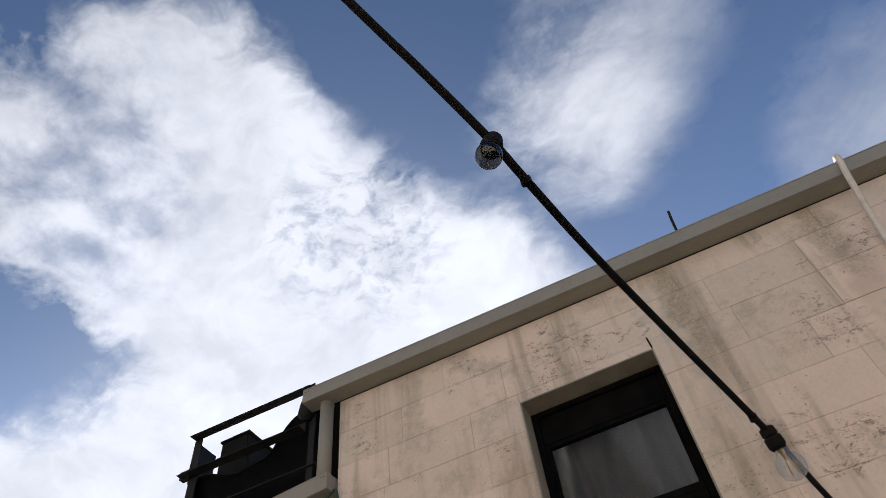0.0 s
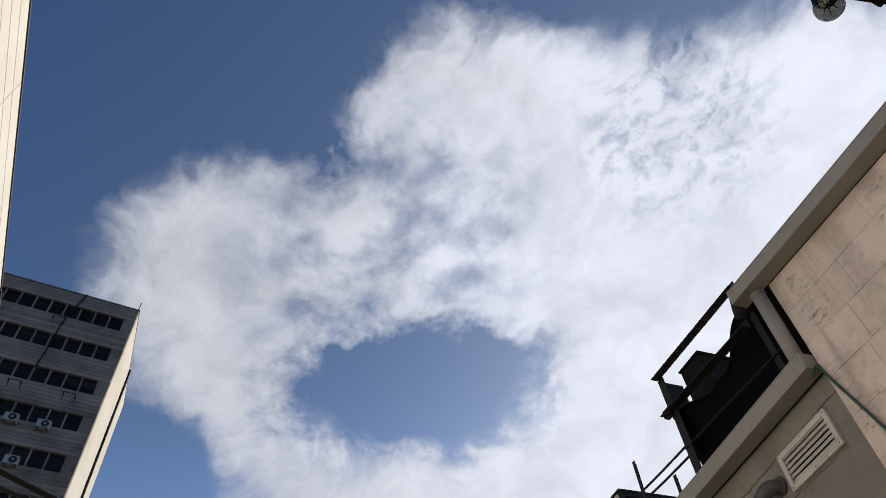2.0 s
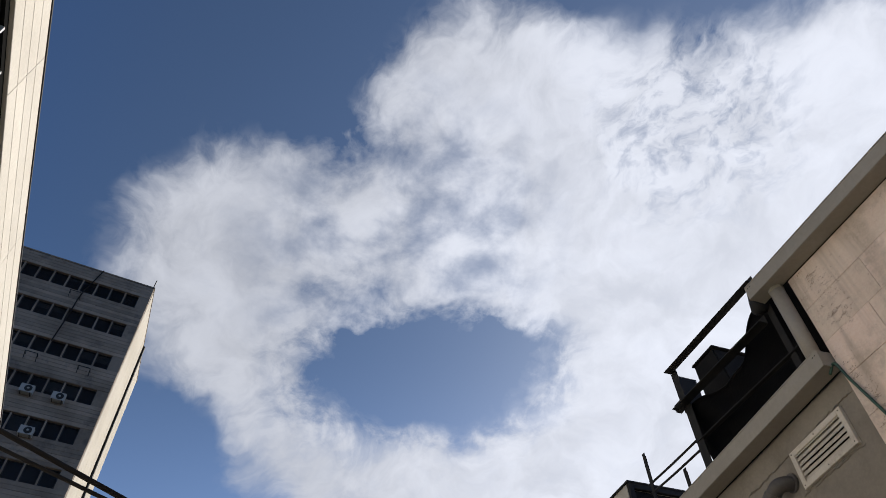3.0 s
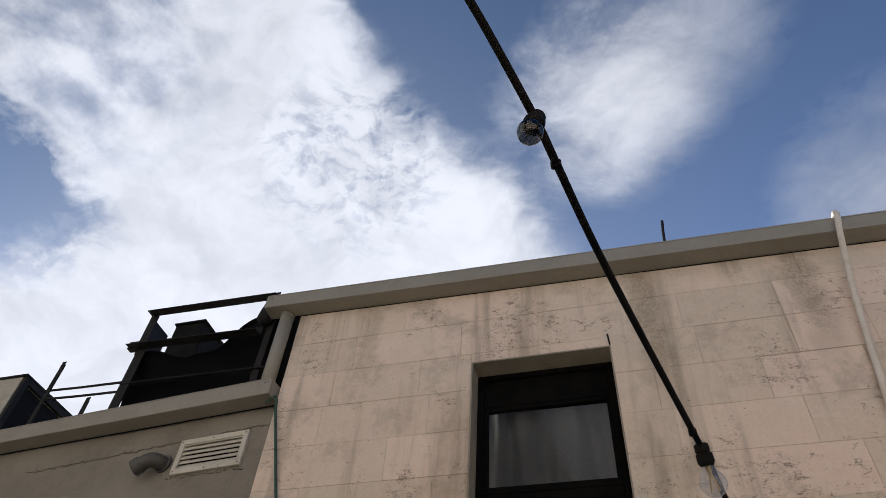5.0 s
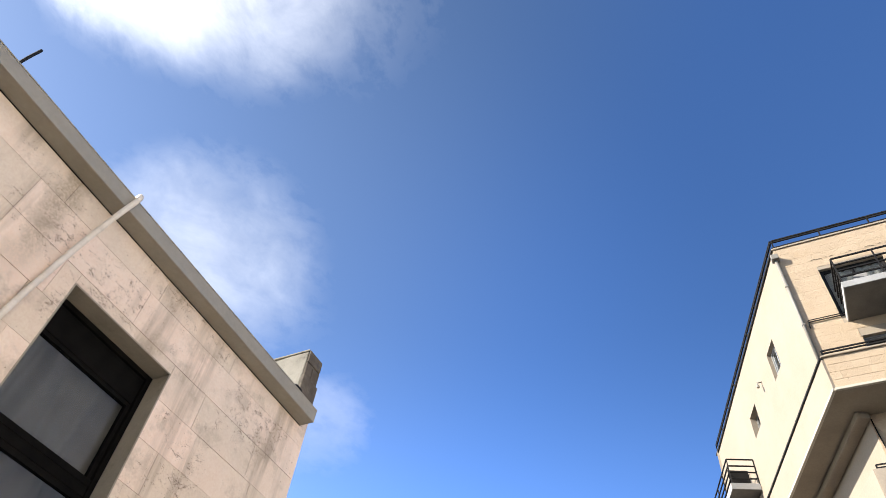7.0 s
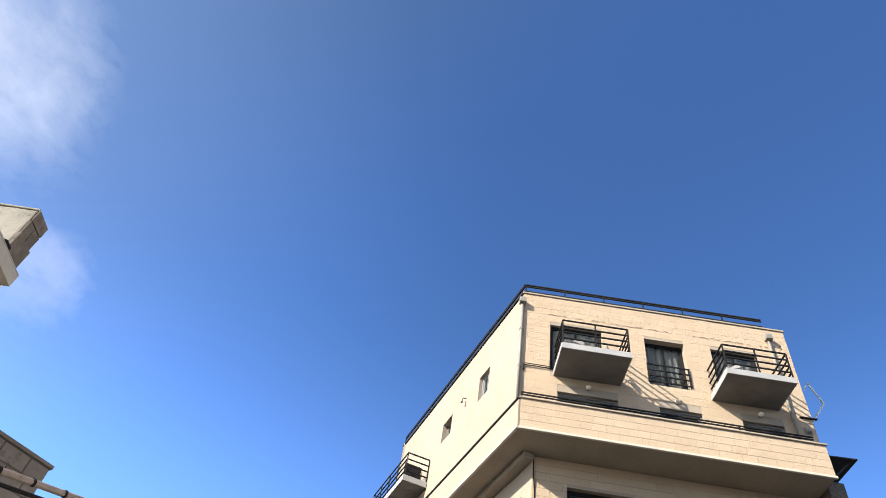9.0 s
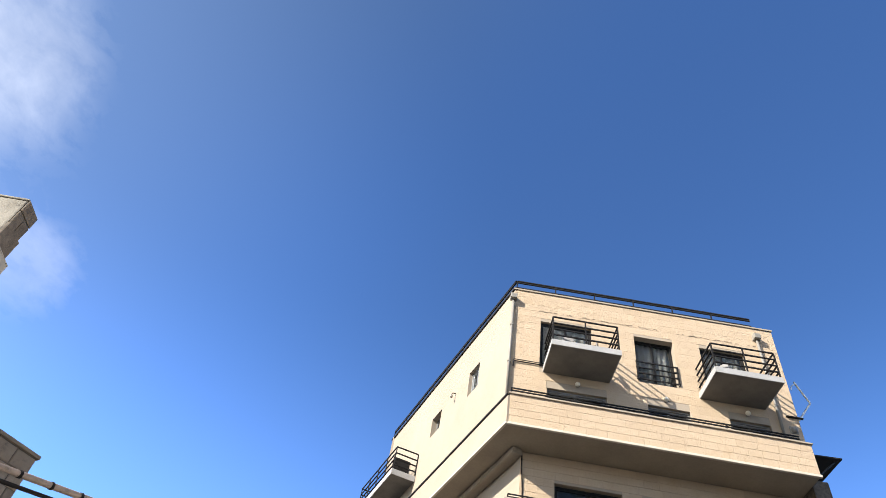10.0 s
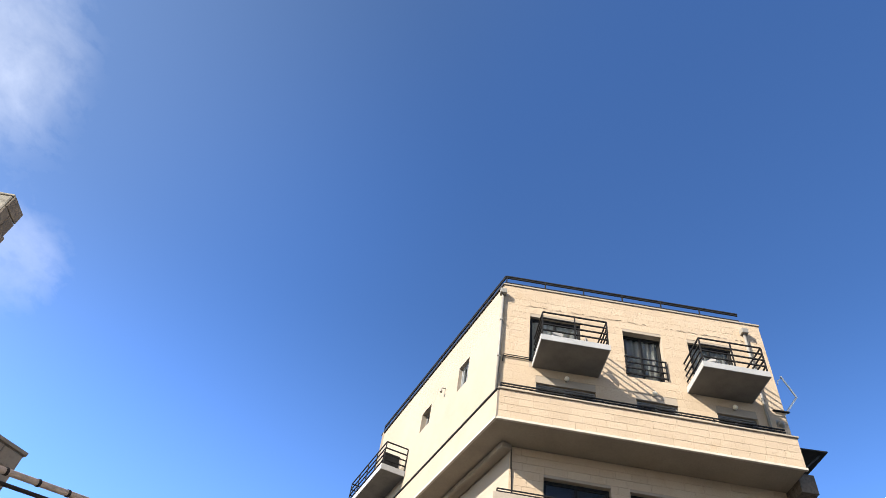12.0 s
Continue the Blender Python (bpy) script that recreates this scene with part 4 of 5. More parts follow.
part("wall", box((far.x - .3, far.y, 15.02), (.3, 0, 0), (0, HR - far.y, 0), (0, 0, HTOP - 15.02)), RENDERCOAT, house)
part("wall", box((HX + .36, HR, 15.02), (far.x - HX - .7, 0, 0), (0, .3, 0), (0, 0, HTOP - 15.02)), RENDERCOAT, house)


def prism(pts, z0, z1):
    bm = bmesh.new()
    lo = [bm.verts.new((p[0], p[1], z0)) for p in pts]
    hi = [bm.verts.new((p[0], p[1], z1)) for p in pts]
    bm.faces.new(lo[::-1])
    bm.faces.new(hi)
    for i in range(len(pts)):
        j = (i + 1) % len(pts)
        bm.faces.new((lo[i], lo[j], hi[j], hi[i]))
    bmesh.ops.recalc_face_normals(bm, faces=bm.faces[:])
    return bm


inner = [(HX + 1.3, HL - 1.1), (HX + 1.3, HR + .4), (far.x - .5, HR + .4), (far.x - .5, far.y - 1.6)]
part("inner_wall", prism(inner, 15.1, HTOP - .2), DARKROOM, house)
out = [(HX - .03, HL + .02), (HX - .03, HR - .03), (far.x + .03, HR - .03), (far.x + .03, far.y + .05)]
part("roof", prism(out, HTOP + .002, HTOP + .07), RENDERCOAT, house)
part("roof_edge", box(on_side(0, .03, HTOP - .05), SU * (SLEN + .02), SN * .03, (0, 0, .11), .004), DARKSTEEL, house)
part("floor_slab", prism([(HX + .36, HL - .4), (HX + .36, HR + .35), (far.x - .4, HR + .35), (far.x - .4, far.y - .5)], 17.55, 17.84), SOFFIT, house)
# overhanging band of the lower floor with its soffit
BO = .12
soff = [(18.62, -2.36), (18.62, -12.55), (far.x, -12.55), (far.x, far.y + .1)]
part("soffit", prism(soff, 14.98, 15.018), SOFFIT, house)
part("parapet", box((18.62, -2.36, 15.022), (.2, 0, 0), (0, -10.2, 0), (0, 0, 1.14), .01), RENDERCOAT, house)
sb = on_side(-.28, BO - .12, 15.022)
part("parapet", box(sb, SU * (SLEN + .25), SN * .12, (0, 0, 1.08), .01), RENDERCOAT, house)
part("coping", box((18.55, -2.30, 16.165), (.36, 0, 0), (0, -10.3, 0), (0, 0, .06), .015), RENDERCOAT, house)
part("belt", box(on_side(-.28, .06, 16.106), SU * (SLEN + .25), SN * .11, (0, 0, .06), .006), DARKSTEEL, house)
part("ledge_trim", box((18.55, -2.33, 14.93), (.09, 0, 0), (0, -10.25, 0), (0, 0, .085), .01), TRIMWHITE, house)
part("ledge_trim", box(on_side(-.30, BO - .05, 14.93), SU * (SLEN + .25), SN * .09, (0, 0, .085), .01), TRIMWHITE, house)
# lower storeys, set back
LX, LY = 20.1, -3.03
LOW_HOLES = [(-4.2, -6.45, 12.75, 14.02), (-7.1, -9.0, 12.75, 14.02), (-9.9, -11.7, 12.75, 14.02)]
part("wall", holed_wall((LX, LY, 0), (0, -1, 0), 9.5, 0, 14.975, (.3, 0, 0), [(LY - a, LY - b, c, d) for a, b, c, d in LOW_HOLES]), RENDERCOAT, house)
lo_far = Vector((LX, LY, 0)) + SU * 12
part("wall", box((LX + .001, LY - .001, 0), SU * 12, -SN * .3, (0, 0, 14.975)), RENDERCOAT, house)
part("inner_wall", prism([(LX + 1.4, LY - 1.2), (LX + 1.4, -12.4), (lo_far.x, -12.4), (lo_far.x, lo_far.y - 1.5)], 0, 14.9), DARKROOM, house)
part("wall", aabb(LX + .31, lo_far.x, -12.55, -12.3, 0, 14.97), RENDERCOAT, house)
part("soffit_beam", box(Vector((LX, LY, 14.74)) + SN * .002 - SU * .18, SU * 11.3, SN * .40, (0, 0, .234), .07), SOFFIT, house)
tagged(part("corner_cable", tube(bend([(LX - .03, -3.07, 14.96), (LX - .06, -3.09, 14.2), (LX - .03, -3.14, 13.5), (LX - .03, -3.17, 12.3)], 5), .022, 6), RUBBER), "thin dark cable down the lower house corner", "cable")
part("lower_parapet", box((18.65, -2.4, 11.3), (.2, 0, 0), (0, -10.1, 0), (0, 0, 1.1), .015), RENDERCOAT, house)
part("lower_parapet", box(Vector((18.66, -2.38, 11.3)) , SU * 11.5, -SN * .2, (0, 0, 1.1), .015), RENDERCOAT, house)
part("lower_slab", prism([(18.65, -2.4), (18.65, -12.5), (LX, -12.5), (LX + 11, LY + 3.9), (29.5, 1.45)], 11.1, 11.3), SOFFIT, house)


def rail_run(pts, z_top, levels, step, parent, r=.022, post=.025, z0=0.0, mat=None):
    """Posts and bars along a line of corners."""
    mat = mat or RAILPAINT
    for a, b in zip(pts, pts[1:]):
        a, b = Vector((*a, 0)), Vector((*b, 0))
        n = max(1, round((b - a).length / step))
        for i in range(n + 1):
            if i == 0 and (a.x, a.y) != tuple(pts[0]):
                continue
            q = a.lerp(b, i / n)
            part("post", aabb(q.x - post, q.x + post, q.y - post, q.y + post, z0, z_top - .01), mat, parent)
        d = (b - a).normalized()
        w = d.cross(Vector((0, 0, 1))) * r
        for z in levels:
            part("rail", box(a - w + Vector((0, 0, z - r)), b - a, w * 2, (0, 0, 2 * r), .004), mat, parent)


roof_rail = thing("roof_railing", (HX, HL, HTOP + .07), "dark steel railing along the flat roof edge", "railing")
e1 = on_side(SLEN - .05, -.03, 0)
rail_run([(HX + .02, -11.85), (HX + .02, HL - .08)], 22.12, (22.12, 22.03, 21.735), 1.6, roof_rail, .026, .022, HTOP + .07)
rail_run([(HX + .02, HL - .04), (e1.x, e1.y)], 22.12, (22.12, 22.03, 21.735), 1.6, roof_rail, .03, .022, HTOP + .07)
par_rail = thing("terrace_railing", (18.60, -7, 16.22), "low dark railing on the stone parapet", "railing")
rail_run([(18.60, -12.2), (18.60, -2.38)], 16.43, (16.42, 16.32), 2.4, par_rail, .022, .022, 16.22)
low_rail = thing("terrace_railing", (18.75, -7, 12.4), "low dark railing on the lower parapet", "railing")
rail_run([(18.75, -12.4), (18.75, -2.5)], 12.56, (12.56, 12.47), 2.2, low_rail, .018, .02, 12.4)


def house_window(o, u, a, b, z0, z1, inward, leaves, curtain=False, mat=None, deep=.18):
    """A window set in its opening: dark frame, leaves with panes."""
    n = Vector(inward).normalized()
    o = Vector(o)
    w = part("window", frame_ring(o + n * deep, u, a + .005, b - .005, z0 + .005, z1 - .005, n, .08, .07), mat or RAILPAINT, house)
    step = (b - a - .14) / leaves
    for i in range(leaves):
        a0 = a + .07 + i * step
        part("leaf_frame", frame_ring(o + n * (deep + .02 + .02 * (i % 2)), u, a0, a0 + step, z0 + .075, z1 - .075, n, .04, .05), mat or RAILPAINT, w)
        part("pane", box(o + n * (deep + .045 + .02 * (i % 2)) + Vector(u).normalized() * (a0 + .04) + Vector((0, 0, z0 + .11)), Vector(u).normalized() * (step - .08), n * .006, (0, 0, z1 - z0 - .22)), HOUSEGLASS, w).visible_shadow = False
    if curtain:
        bm = bmesh.new()
        cu = Vector(u).normalized()
        cols = []
        for i in range(41):
            t = i / 40
            q = o + cu * (a + .08 + (b - a - .16) * t) + n * (deep + .16 + .045 * math.sin(40 * t) + .02 * math.sin(17 * t + 1))
            cols.append((bm.verts.new((q.x, q.y, z0 + .05)), bm.verts.new((q.x, q.y, z1 - .05))))
        for p, q in zip(cols, cols[1:]):
            bm.faces.new((p[0], q[0], q[1], p[1]))
        bmesh.ops.solidify(bm, geom=bm.faces[:], thickness=.01)
        c = tagged(part("curtain", bm, HOUSECURTAIN, smooth=True), "white pleated curtain in an upper window", "curtain", "house curtains")
    return w


for i, (a, b, c, d) in enumerate(FRONT_HOLES):
    house_window((HX + .02, 0, 0), (0, -1, 0), -a, -b, c, d, (1, 0, 0), 2, curtain=i < 3, deep=.24 if i == 1 else .10, mat=None if i < 3 else BRONZE)
for a, b, c, d in LOW_HOLES:
    house_window((LX, 0, 0), (0, -1, 0), -a, -b, c, d, (1, 0, 0), 2)
for a, b, c, d in SIDE_HOLES:
    house_window(on_side(.02, 0, 0), SU, a, b, c, d, -SN, 2 if a < 5 else 1, mat=ALU if a < 5 else BRONZE, deep=.14 if a < 5 else .22)
# guard bars before the middle window
guard = thing("window_guard", (HX, -7.7, 17.95), "dark window guard with level bars", "railing")
for z in (18.05, 18.32, 18.58, 18.84):
    part("bar", aabb(HX - .04, HX, -8.52, -6.94, z - .025, z + .025, .004), RAILPAINT, guard)
for y in (-6.98, -8.48):
    part("post", aabb(HX - .045, HX + .02, y - .02, y + .02, 18.0, 18.87, .003), RAILPAINT, guard)


def balcony(y0, y1):
    """A cantilevered slab toned dark for its shaded underside, with a light edge and an open railing."""
    b = thing("balcony", (HX, (y0 + y1) / 2, 17.6), "small balcony with grey slab and dark open railing", "balcony", "house balconies")
    x0 = 17.36
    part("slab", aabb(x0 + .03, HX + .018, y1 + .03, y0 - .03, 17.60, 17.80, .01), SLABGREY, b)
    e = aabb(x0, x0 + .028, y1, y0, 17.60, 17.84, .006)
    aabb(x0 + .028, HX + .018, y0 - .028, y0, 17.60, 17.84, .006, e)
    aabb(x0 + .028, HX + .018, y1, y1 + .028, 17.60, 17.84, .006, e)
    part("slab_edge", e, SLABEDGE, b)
    rail_run([(HX, y0 - .06), (x0 + .06, y0 - .06), (x0 + .06, y1 + .06), (HX, y1 + .06)], 18.95, (18.95, 18.66, 18.38, 18.10), 1.3, b, .024, .022, 17.80)
    return b


balcony(-3.5, -5.93)
balcony(-9.14, -11.5)
sbal = thing("balcony", on_side(10.4, .5, 16.95), "side balcony with grey slab and dark open railing", "balcony", "house balconies")
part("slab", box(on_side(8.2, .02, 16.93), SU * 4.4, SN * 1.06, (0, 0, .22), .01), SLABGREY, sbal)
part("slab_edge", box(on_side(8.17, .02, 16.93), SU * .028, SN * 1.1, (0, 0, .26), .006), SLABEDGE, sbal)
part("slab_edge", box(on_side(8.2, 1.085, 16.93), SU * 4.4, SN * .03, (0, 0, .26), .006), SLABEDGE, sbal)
q = [on_side(8.22, .03, 0), on_side(8.22, 1.05, 0), on_side(12.55, 1.05, 0), on_side(12.55, .03, 0)]
rail_run([(p.x, p.y) for p in q], 18.28, (18.28, 17.98, 17.70, 17.42), 1.1, sbal, .024, .022, 17.15)
# Dark panel put where a shadow falls on the sunlit side wall.
part("partition", box(on_side(9.1, .05, 17.15), SU * .04, SN * .8, (0, 0, 1.2), .01), RAILPAINT, sbal)


def balcony_chair(at, turn):
    c = thing("balcony_chair", at, "small white folding chair on a balcony", "chair", "balcony chairs")
    m = Matrix.Translation(at) @ Matrix.Rotation(turn, 4, "Z")

    def put(name, bm):
        bmesh.ops.transform(bm, matrix=m, verts=bm.verts)
        part(name, bm, CHAIRWHITE, c)
    put("seat", aabb(-.2, .2, -.2, .2, .42, .45, .01))
    put("backrest", aabb(-.2, .2, .18, .21, .55, .85, .01))
    for sx in (-.18, .18):
        put("leg", tube([(sx, -.2, 0), (sx, .2, .85)], .012, 6))
        put("leg", tube([(sx, .22, 0), (sx, -.18, .43)], .012, 6))


balcony_chair((18.2, -4.3, 17.80), 1.2)
balcony_chair((18.3, -5.2, 17.80), 2.6)
balcony_chair((18.2, -10.0, 17.80), .6)


def downpipe(name, y, x, z_top, z_bot, label):
    t = thing(name, (x, y, z_top), label, "pipe", "house downpipes")
    part("hopper", box((x - .16, y - .13, z_top - .22), (.26, 0, 0), (0, .26, 0), (0, 0, .24), .03), GREYPAINT, t)
    part("tube", tube([(x, y, z_top - .2), (x, y, z_bot)], .05, 10), GREYPAINT, t, smooth=True)
    for z in (z_top - 1.6, z_top - 3.4):
        part("bracket", aabb(x - .06, x + .06, y - .06, y + .06, z, z + .04), GREYPAINT, t)


downpipe("downpipe", -2.26, HX - .07, 21.15, 16.22, "pale grey downpipe with a hopper at the house corner")
downpipe("downpipe", -11.86, HX - .07, 21.15, 16.22, "grey downpipe with a hopper behind the balcony")
# Two dark tubes stand in for a thin stone ledge and its shadow.
belt_lines = thing("house_belt_lines", (HX, -2.9, 17.9), "thin belt ledge and its shadow drawn as two dark tubes", "pipe")
for z, r in ((17.96, .017), (17.88, .022)):
    part("pipe", tube([(HX - .02, -2.42, z - .25), (HX - .03, -2.42, z - .04), (HX - .03, -2.46, z), (HX - .03, -3.52, z)], r, 8), DARKSTEEL, belt_lines, smooth=True)
for y, z in ((-4.72, 17.2), (-7.85, 17.2), (-10.72, 17.2)):
    l = thing("wall_lamp", (HX, y, z), "small round cream wall lamp under the balcony", "lamp", "house wall lamps")
    part("globe", lathe((HX - .14, y, z - .09), (0, 0, 1), [(0, .02), (.02, .06), (.06, .09), (.1, .09), (.15, .06), (.18, .02)], 14), WHITEGLOBE, l, smooth=True)
    part("bracket", aabb(HX - .08, HX + .02, y - .03, y + .03, z - .03, z + .03, .004), GREYPAINT, l)
sl = thing("side_lamp", on_side(4.85, 0, 19.42), "small spotlight bracket on the side wall", "lamp")
part("arm", tube([on_side(4.85, 0, 19.5), on_side(4.85, .16, 19.45), on_side(4.82, .2, 19.33)], .025, 8), GREYPAINT, sl)
part("head", lathe(on_side(4.82, .2, 19.36), (0, 0, -1), [(0, .03), (.06, .05), (.16, .06)], 10), GREYPAINT, sl)
rng = random.Random(41)
bm = bmesh.new()
y = -3.3
while y > -12.4:
    w_ = rng.uniform(.02, .13)
    if rng.random() < .62 + .3 * math.sin(y * 1.7):
        box((HX - .004, y, 20.62 + rng.uniform(-.022, .022)), (.010, 0, 0), (0, -w_, rng.uniform(-.012, .012)), (0, 0, rng.uniform(.006, .026)), 0, bm)
    y -= w_ * .8 + rng.uniform(0, .05)
tagged(part("joint_crumbs", bm, JOINTDIRT), "dark crumbling mortar joint under the roof edge", "mortar", kind="stuff")
tagged(part("wall_ledge", box((HX - .08, -12.15, 17.42), (.1, 0, 0), (0, -.6, 0), (0, 0, .035), .006), DARKSTEEL), "short dark metal ledge at the wall corner", "ledge")
cap = thing("wall_vent", (HX, -12.3, 16.88), "small grey vent cap on the stone wall", "vent")
part("hood", lathe((HX + .01, -12.3, 16.90), (-1, 0, -.3), [(0, .11), (.05, .12), (.12, .10), (.16, .05)], 14), GREYPAINT, cap, smooth=True)
part("flange", aabb(HX - .012, HX + .01, -12.44, -12.16, 16.76, 17.04, .004), GREYPAINT, cap)
ant = thing("antenna_pole", (20.0, -12.6, 18.2), "bent white pole bracketed off the house wall", "pole")
part("pole", tube([(20.0, -12.58, 18.1), (20.0, -13.35, 18.3), (20.0, -14.0, 19.2), (20.0, -13.62, 20.15)], .04, 8), ANTENNA, ant)
part("hook", tube([(20.0, -13.62, 20.05), (20.0, -13.45, 19.9), (20.0, -13.4, 19.7)], .02, 6), ANTENNA, ant)
aw = thing("side_awning", (19.9, -12.9, 15.9), "dark lean-to awning on the far side of the house", "awning")
part("sheet", box((19.2, -12.62, 16.2), (1.6, 0, 0), (0, -1.3, .05), (0, 0, .05), .005), DARKSTEEL, aw)
part("strut", tube([(19.4, -12.62, 15.2), (19.4, -13.7, 16.2)], .03, 6), DARKSTEEL, aw)
part("casing", aabb(19.3, 20.3, -13.2, -12.62, 14.6, 15.3, .02), STAINEDSTONE, aw)

SHIFT[0] = Vector((0, 0, 0))

# ---- shaded tower with ribbon windows ----
TC = Vector((-44.6, -8.55, 0))
TV, TW = Vector((.145, -.9894, 0)), Vector((-.9987, -.05, 0))
TH = 43.25
tower = thing("office_tower", (-46, -12, 0), "tall concrete tower with rows of dark windows", "building")


def on_tower(d, off, z):
    q = TC + TV * d - TW * off
    return Vector((q.x, q.y, z))


LEN_T, DEP_T = 13.5, 13.0
rows_t = [41.7 - 3.16 * i for i in range(7)]
t_holes = [(.8, 12.6, z - 1.3, z) for z in rows_t]
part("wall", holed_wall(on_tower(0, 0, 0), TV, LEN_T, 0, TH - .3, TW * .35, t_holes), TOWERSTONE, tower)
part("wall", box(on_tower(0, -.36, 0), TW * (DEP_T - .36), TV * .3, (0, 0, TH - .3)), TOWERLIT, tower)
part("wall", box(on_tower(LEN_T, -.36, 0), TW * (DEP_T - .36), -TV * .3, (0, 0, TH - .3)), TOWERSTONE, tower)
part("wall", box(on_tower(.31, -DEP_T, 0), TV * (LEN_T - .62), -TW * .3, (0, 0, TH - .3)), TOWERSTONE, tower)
part("roof", box(on_tower(-.06, .06, TH - .299), TV * (LEN_T + .12), TW * (DEP_T + .1), (0, 0, .12)), TOWERSTONE, tower)
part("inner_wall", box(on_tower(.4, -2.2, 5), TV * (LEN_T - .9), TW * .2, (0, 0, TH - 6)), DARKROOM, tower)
for r, z in enumerate(rows_t):
    for i in range(11):
        a = .82 + i * 1.07
        w = part("window", frame_ring(on_tower(0, -.16, 0), TV, a, a + .98, z - 1.28, z - .02, TW, .1, .06), DARKSTEEL, tower)
        part("pane", box(on_tower(a + .05, -.21, z - 1.22), TV * .88, TW * .01, (0, 0, 1.14)), TOWERGLASS, w)
        part("mullion", box(on_tower(a + .982, -.02, z - 1.299), TV * .086, TW * .3, (0, 0, 1.298)), TOWERSTONE, tower)
        if (i * 7 + r * 3) % 5 in (1, 3):
            drop = .25 + .2 * ((i * 5 + r * 11) % 5)
            part("blind", box(on_tower(a + .06, -.26, z - .06 - drop), TV * .86, TW * .01, (0, 0, drop)), CURTAIN, w)
    # cast boards between the rows
    for j in range(6):
        zb = z + .02 + j * .305
        if zb + .3 < TH - .31:
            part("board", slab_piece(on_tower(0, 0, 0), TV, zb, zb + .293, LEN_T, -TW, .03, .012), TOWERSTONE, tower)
for i in range(5):
    a = .36 + i * 1.42
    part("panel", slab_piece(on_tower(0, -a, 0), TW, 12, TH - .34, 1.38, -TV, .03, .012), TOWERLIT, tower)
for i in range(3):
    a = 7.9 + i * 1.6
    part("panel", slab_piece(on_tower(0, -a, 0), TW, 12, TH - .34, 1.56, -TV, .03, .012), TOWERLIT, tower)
# Dark tube drawn in place of the shaded groove between the two volumes.
part("downpipe", tube([on_tower(-.12, -7.65, 8), on_tower(-.12, -7.65, TH - .3)], .11, 8), DARKSTEEL, tower)
tagged(part("facade_cable", tube([on_tower(4.06, .07, 43.1), on_tower(4.3, .07, 42.0), on_tower(4.62, .07, 40.7), on_tower(4.78, .07, 39.5), on_tower(4.80, .07, 38.3), on_tower(4.84, .07, 37.4), on_tower(5.0, .07, 35.2)], .045, 6), RUBBER), "black cable hanging down the tower face", "cable")
tagged(part("roof_mast", tube([on_tower(.1, -.1, TH - .18), on_tower(.06, -.1, TH + .75)], .04, 6), DARKSTEEL), "short mast on the tower corner", "mast")


def ac_unit(d, z):
    u = thing("air_conditioner", on_tower(d, .25, z), "weathered outdoor air conditioner on a bracket", "air conditioner", "tower air conditioners")
    part("casing", box(on_tower(d, .06, z), TV * .85, -TW * .4, (0, 0, .6), .03), ACWHITE, u)
    part("fan_grille", lathe(on_tower(d + .34, .462, z + .3), -TW, [(0, .25), (.02, .24), (.03, .2)], 20), DARKSTEEL, u)
    part("fan_hub", lathe(on_tower(d + .34, .49, z + .3), -TW, [(0, .08), (.015, .07)], 12), ACWHITE, u)
    for k in (.1, .7):
        part("bracket", box(on_tower(d + k, .04, z - .05), TV * .04, -TW * .46, (0, 0, .045)), DARKSTEEL, u)


for d, z in ((2.42, 30.43), (4.4, 30.43), (3.24, 27.48)):
    ac_unit(d, z)
for d, z in ((1.76, 33.5), (5.27, 33.55), (4.67, 39.9)):
    pts = [on_tower(d, .03, z), on_tower(d, .45, z), on_tower(d + .8, .45, z), on_tower(d + .8, .03, z)]
    br = thing("empty_bracket", on_tower(d + .4, .2, z), "empty steel bracket under the tower windows", "bracket", "tower brackets")
    part("tray", tube(pts, .03, 5), DARKSTEEL, br)
    for k in (0, .8):
        part("strut", tube([on_tower(d + k, .03, z - .4), on_tower(d + k, .45, z)], .025, 5), DARKSTEEL, br)

# ---- ribbon-window block behind the camera ----
FO = Vector((-6.07, -5.0, 0))
FD, FN = Vector((-.9936, -.1127, 0)), Vector((-.1127, .9936, 0))
FT, FB = 14.1, 12.5
block = thing("office_block", (-10, -8, 0), "cream office block with a band of windows below its fascia", "building")


def on_block(s, off, z):
    q = FO + FD * s + FN * off
    return Vector((q.x, q.y, z))


S0, S1 = -3.0, 31.0
part("wall", box(on_block(S0, 0, 0), FD * (S1 - S0), -FN * .3, (0, 0, 10.6)), FASCIAPAINT, block)
part("wall", box(on_block(S0, 0, FB + .002), FD * (S1 - S0), -FN * .3, (0, 0, FT - FB - .01)), FASCIAPAINT, block)
part("wall", box(on_block(S0, -.31, 0), FD * .3, -FN * 9, (0, 0, FT - .01)), FASCIAPAINT, block)
part("wall", box(on_block(S1 - .3, -.31, 0), FD * .3, -FN * 9, (0, 0, FT - .01)), FASCIAPAINT, block)
part("wall", box(on_block(S0, -9.3, 0), FD * (S1 - S0), -FN * .3, (0, 0, FT - .01)), FASCIAPAINT, block)
part("inner_wall", box(on_block(S0 + .4, -3, 0), FD * (S1 - S0 - .8), -FN * .2, (0, 0, FT - .3)), DARKROOM, block)
part("roof", box(on_block(S0, -.01, FT - .008), FD * (S1 - S0), -FN * 9.5, (0, 0, .06)), ROOFING, block)
part("coping", box(on_block(S0 - .02, .05, FT + .03), FD * (S1 - S0 + .04), -FN * .34, (0, 0, .05), .008), DARKSTEEL, block)
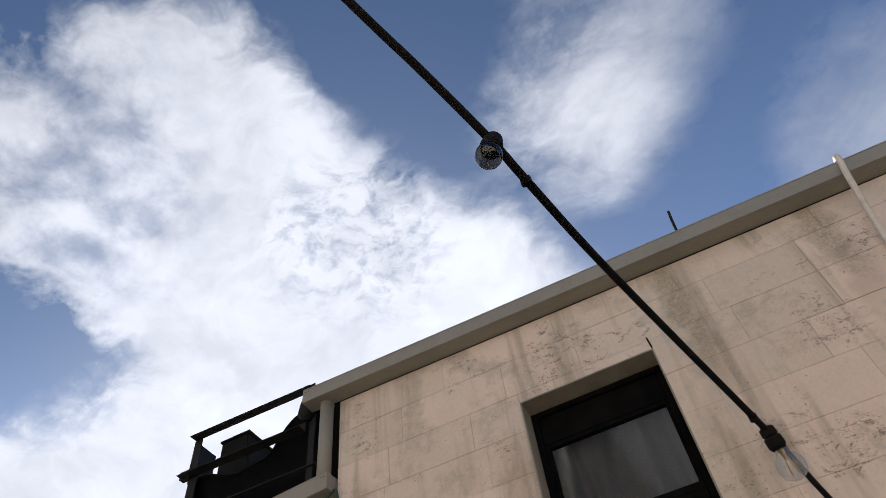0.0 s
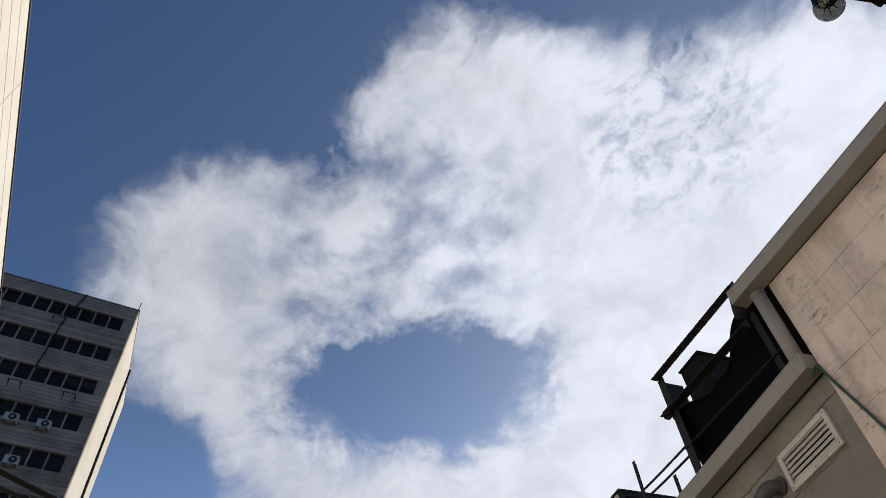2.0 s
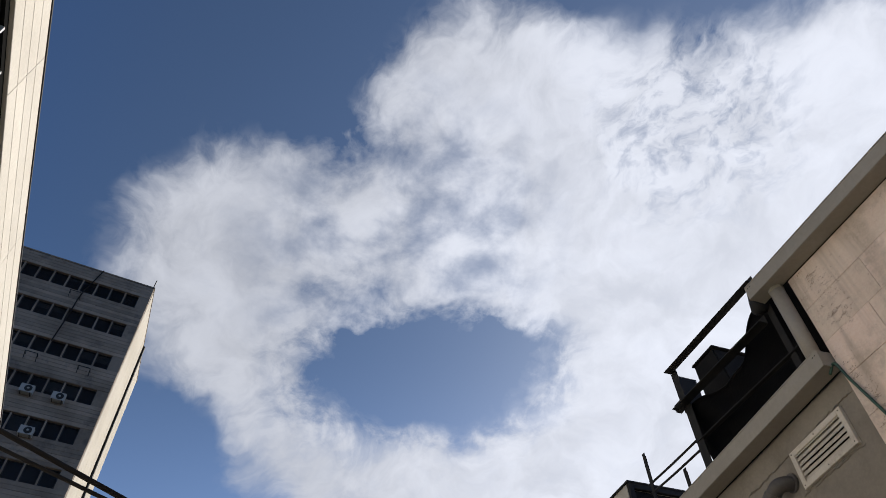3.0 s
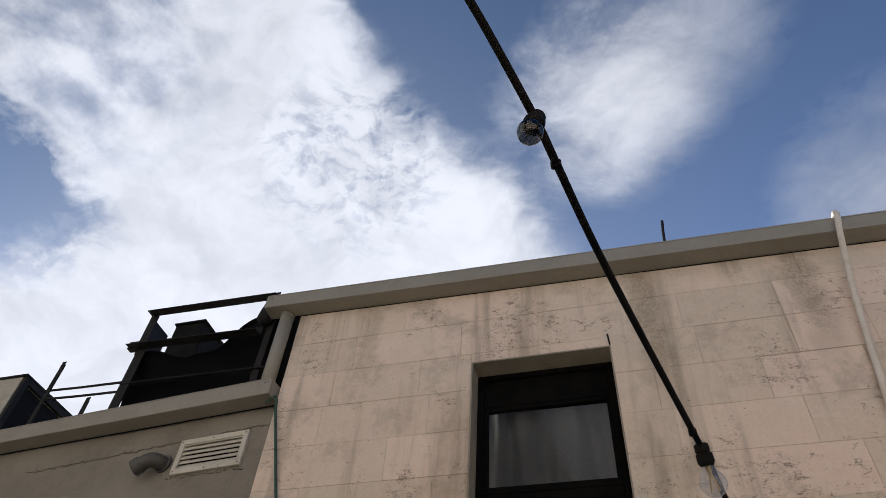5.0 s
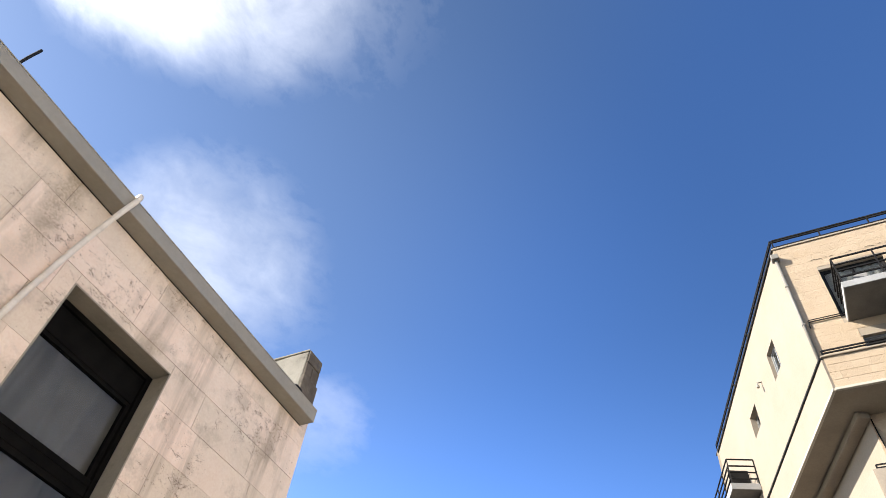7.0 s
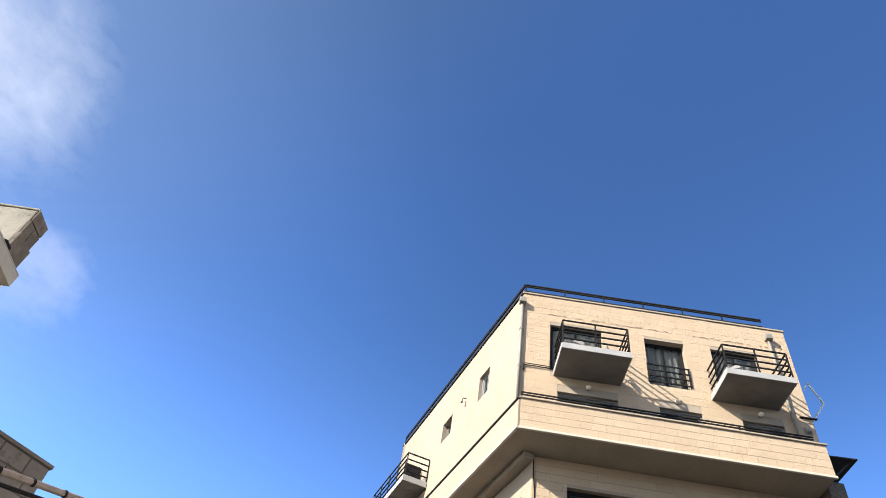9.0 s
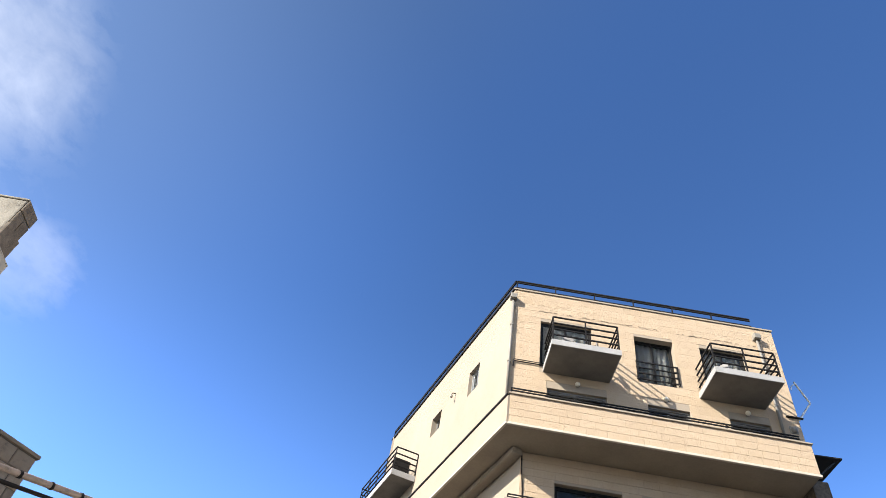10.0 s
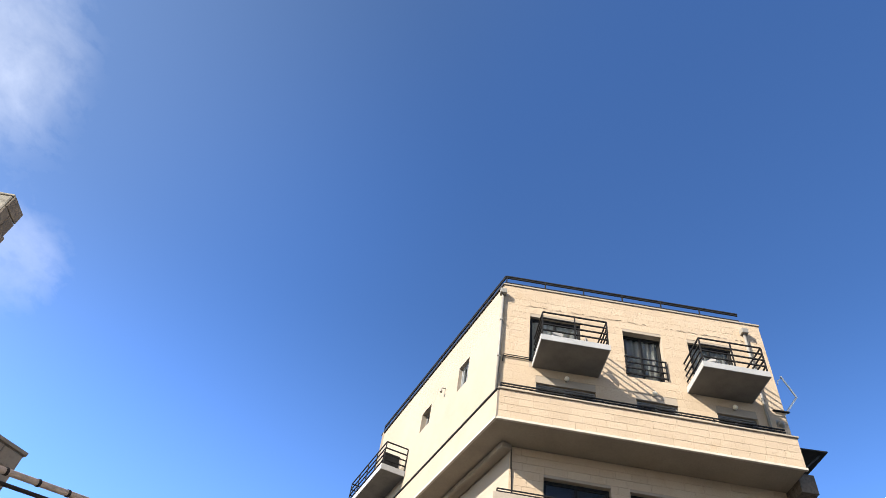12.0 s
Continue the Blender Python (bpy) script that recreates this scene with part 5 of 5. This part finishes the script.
part("window_head", box(on_block(S0, -.04, FB - .17), FD * (S1 - S0), -FN * .2, (0, 0, .17)), BLACKPAINT, block)
part("window_sill", box(on_block(S0, .04, 10.602), FD * (S1 - S0), -FN * .3, (0, 0, .06), .01), ALU, block)
n_w = int((S1 - S0) / .86)
for i in range(n_w):
    s = S0 + i * .86
    wide = i % 3 == 0
    w = part("window", frame_ring(on_block(0, -.10, 0), FD, s + .02, s + .84, 10.67, FB - .18, -FN, .06, .045), BLACKPAINT, block)
    part("pane", box(on_block(s + .06, -.125, 10.72), FD * .74, -FN * .008, (0, 0, FB - .95 - 10.0)), SKYGLASS, w)
    part("mullion", box(on_block(s - .03 - .03 * wide, -.02, 10.664), FD * (.05 + .06 * wide), -FN * .12, (0, 0, FB - .171 - 10.664), .004), ALU, block)
seg = (S1 - S0) / 7
for j in range(4):
    h = (FT - FB) / 4
    for i in range(7):
        part("fascia_board", slab_piece(on_block(S0 + i * seg, 0, 0), FD, FB + j * h + .004, FB + (j + 1) * h - .006, seg - .008, FN, .035, .008), FASCIAPAINT, block)

# ---- small stone house beyond the lane bend ----
PA, PB = Vector((-.81, .586, 0)), Vector((.586, .81, 0))
P0 = Vector((15.9, 9.45, 0))
far_house = thing("stone_annex", P0, "weathered stone house end beyond the lane bend", "building")
part("wall", box(P0, PA * 2.6, PB * 6, (0, 0, 9.52)), ANNEXMORTAR, far_house)
part("coping", box(P0 - PA * .06 - PB * .06 + Vector((0, 0, 9.522)), PA * 2.72, PB * 6.1, (0, 0, .10), .03), ANNEXSTONE, far_house)

# ---- facing stones, piece by piece ----
COURSES = [0, .34, .71, 1.08, 1.46, 1.83, 2.20, 2.57, 2.93, 3.27, 3.64, 4.01, 4.385, 4.76, 5.13, 5.505, TOP]
FIXED = {14: (-2.3, -1.3, -.62, .55, 1.30, 2.6, 3.4), 15: (-1.85, -.75, .35, 1.55, 2.7, 3.75), 13: (-2.45, -1.65, .62, 1.3, 1.85, 3.6, 4.4), 12: (-2.5, -1.55, .25, 1.02, 1.72, 3.7, 4.5), 11: (-1.87, .33, 1.2, 1.8, 3.4, 4.2), 10: (-2.55, -1.47, .5, 1.45, 3.8, 4.6)}
rng = random.Random(21)
for c, (z0, z1) in enumerate(zip(COURSES, COURSES[1:])):
    cuts = list(FIXED.get(c, ()))
    if not cuts:
        x = LEFT + rng.uniform(.4, .9)
        while x < RIGHT - .3:
            cuts.append(x)
            x += rng.uniform(.65, 1.05)
    for a, b, h0, h1 in WINDOWS:
        if z0 < h1 - .03 and z1 > h0 + .03:
            cuts = [q for q in cuts if not a - .12 < q < b + .12] + [a, b]
    cuts = [LEFT, *sorted(cuts), RIGHT]
    for a, b in zip(cuts, cuts[1:]):
        zz0, zz1 = z0, z1
        skip = False
        for wa, wb, h0, h1 in WINDOWS:
            if a >= wa - .01 and b <= wb + .01 and z0 < h1 - .03 and z1 > h0 + .03:
                if z1 > h1 + .04:
                    zz0 = h1
                elif z0 < h0 - .04:
                    zz1 = h0
                else:
                    skip = True
        if skip or b - a < .05:
            continue
        g = rng.choice((.0003, .0007, .0011, .0016))
        part("stone_block", slab_piece((a + g, WALL_Y + .004, 0), (1, 0, 0), zz0 + g, zz1 - g, b - a - 2 * g, (0, -1, 0), .004 + rng.uniform(-.0008, .0022), .0022), STONE, wall)

rng = random.Random(5)


def coursed(parent, o, u, length, z0, z1, out, row, piece, proud, holes, name="stone_block", edge=.02, base=ASHLAR, gap=.0018):
    """Rows of facing stones on a wall, left out over its openings."""
    n = round((z1 - z0) / row)
    for j in range(n):
        za, zb = z0 + (z1 - z0) * j / n, z0 + (z1 - z0) * (j + 1) / n
        cuts = [0]
        x = piece * rng.uniform(.3, .9)
        while x < length - .15:
            cuts.append(x)
            x += piece * rng.uniform(.75, 1.3)
        cuts.append(length)
        for a, b in zip(cuts, cuts[1:]):
            spans = [(a, b)]
            for h in holes:
                if za < h[3] - .02 and zb > h[2] + .02:
                    nxt = []
                    for p, q in spans:
                        if q <= h[0] or p >= h[1]:
                            nxt.append((p, q))
                        else:
                            nxt += [s for s in ((p, h[0]), (h[1], q)) if s[1] - s[0] > .03]
                    spans = nxt
            for p, q in spans:
                part(name, slab_piece(Vector(o) + Vector(u) * (p + gap), u, za + gap, zb - gap, q - p - 2 * gap, out, proud * rng.uniform(.8, 1.2), edge), base, parent)


coursed(house, (18.62, -2.36, 0), Vector((0, -1, 0)), 10.2, 15.03, 16.16, (-1, 0, 0), .28, .6, .013, [], gap=.0022, edge=.005)
coursed(house, (HX + .02, HL, 0), Vector((0, -1, 0)), HL - HR, 16.25, HTOP - .01, (-1, 0, 0), .33, .72, .008, holes, gap=.0010, edge=.002)
coursed(far_house, P0, PA, 2.6, 6.9, 9.50, -PB, .42, .75, .03, [], base=ANNEXSTONE, gap=.010)
coursed(house, (LX, LY, 0), Vector((0, -1, 0)), 9.5, 12.4, 14.97, (-1, 0, 0), .29, .68, .016, [(LY - a, LY - b, z0, z1) for a, b, z0, z1 in LOW_HOLES], gap=.0022, edge=.006)
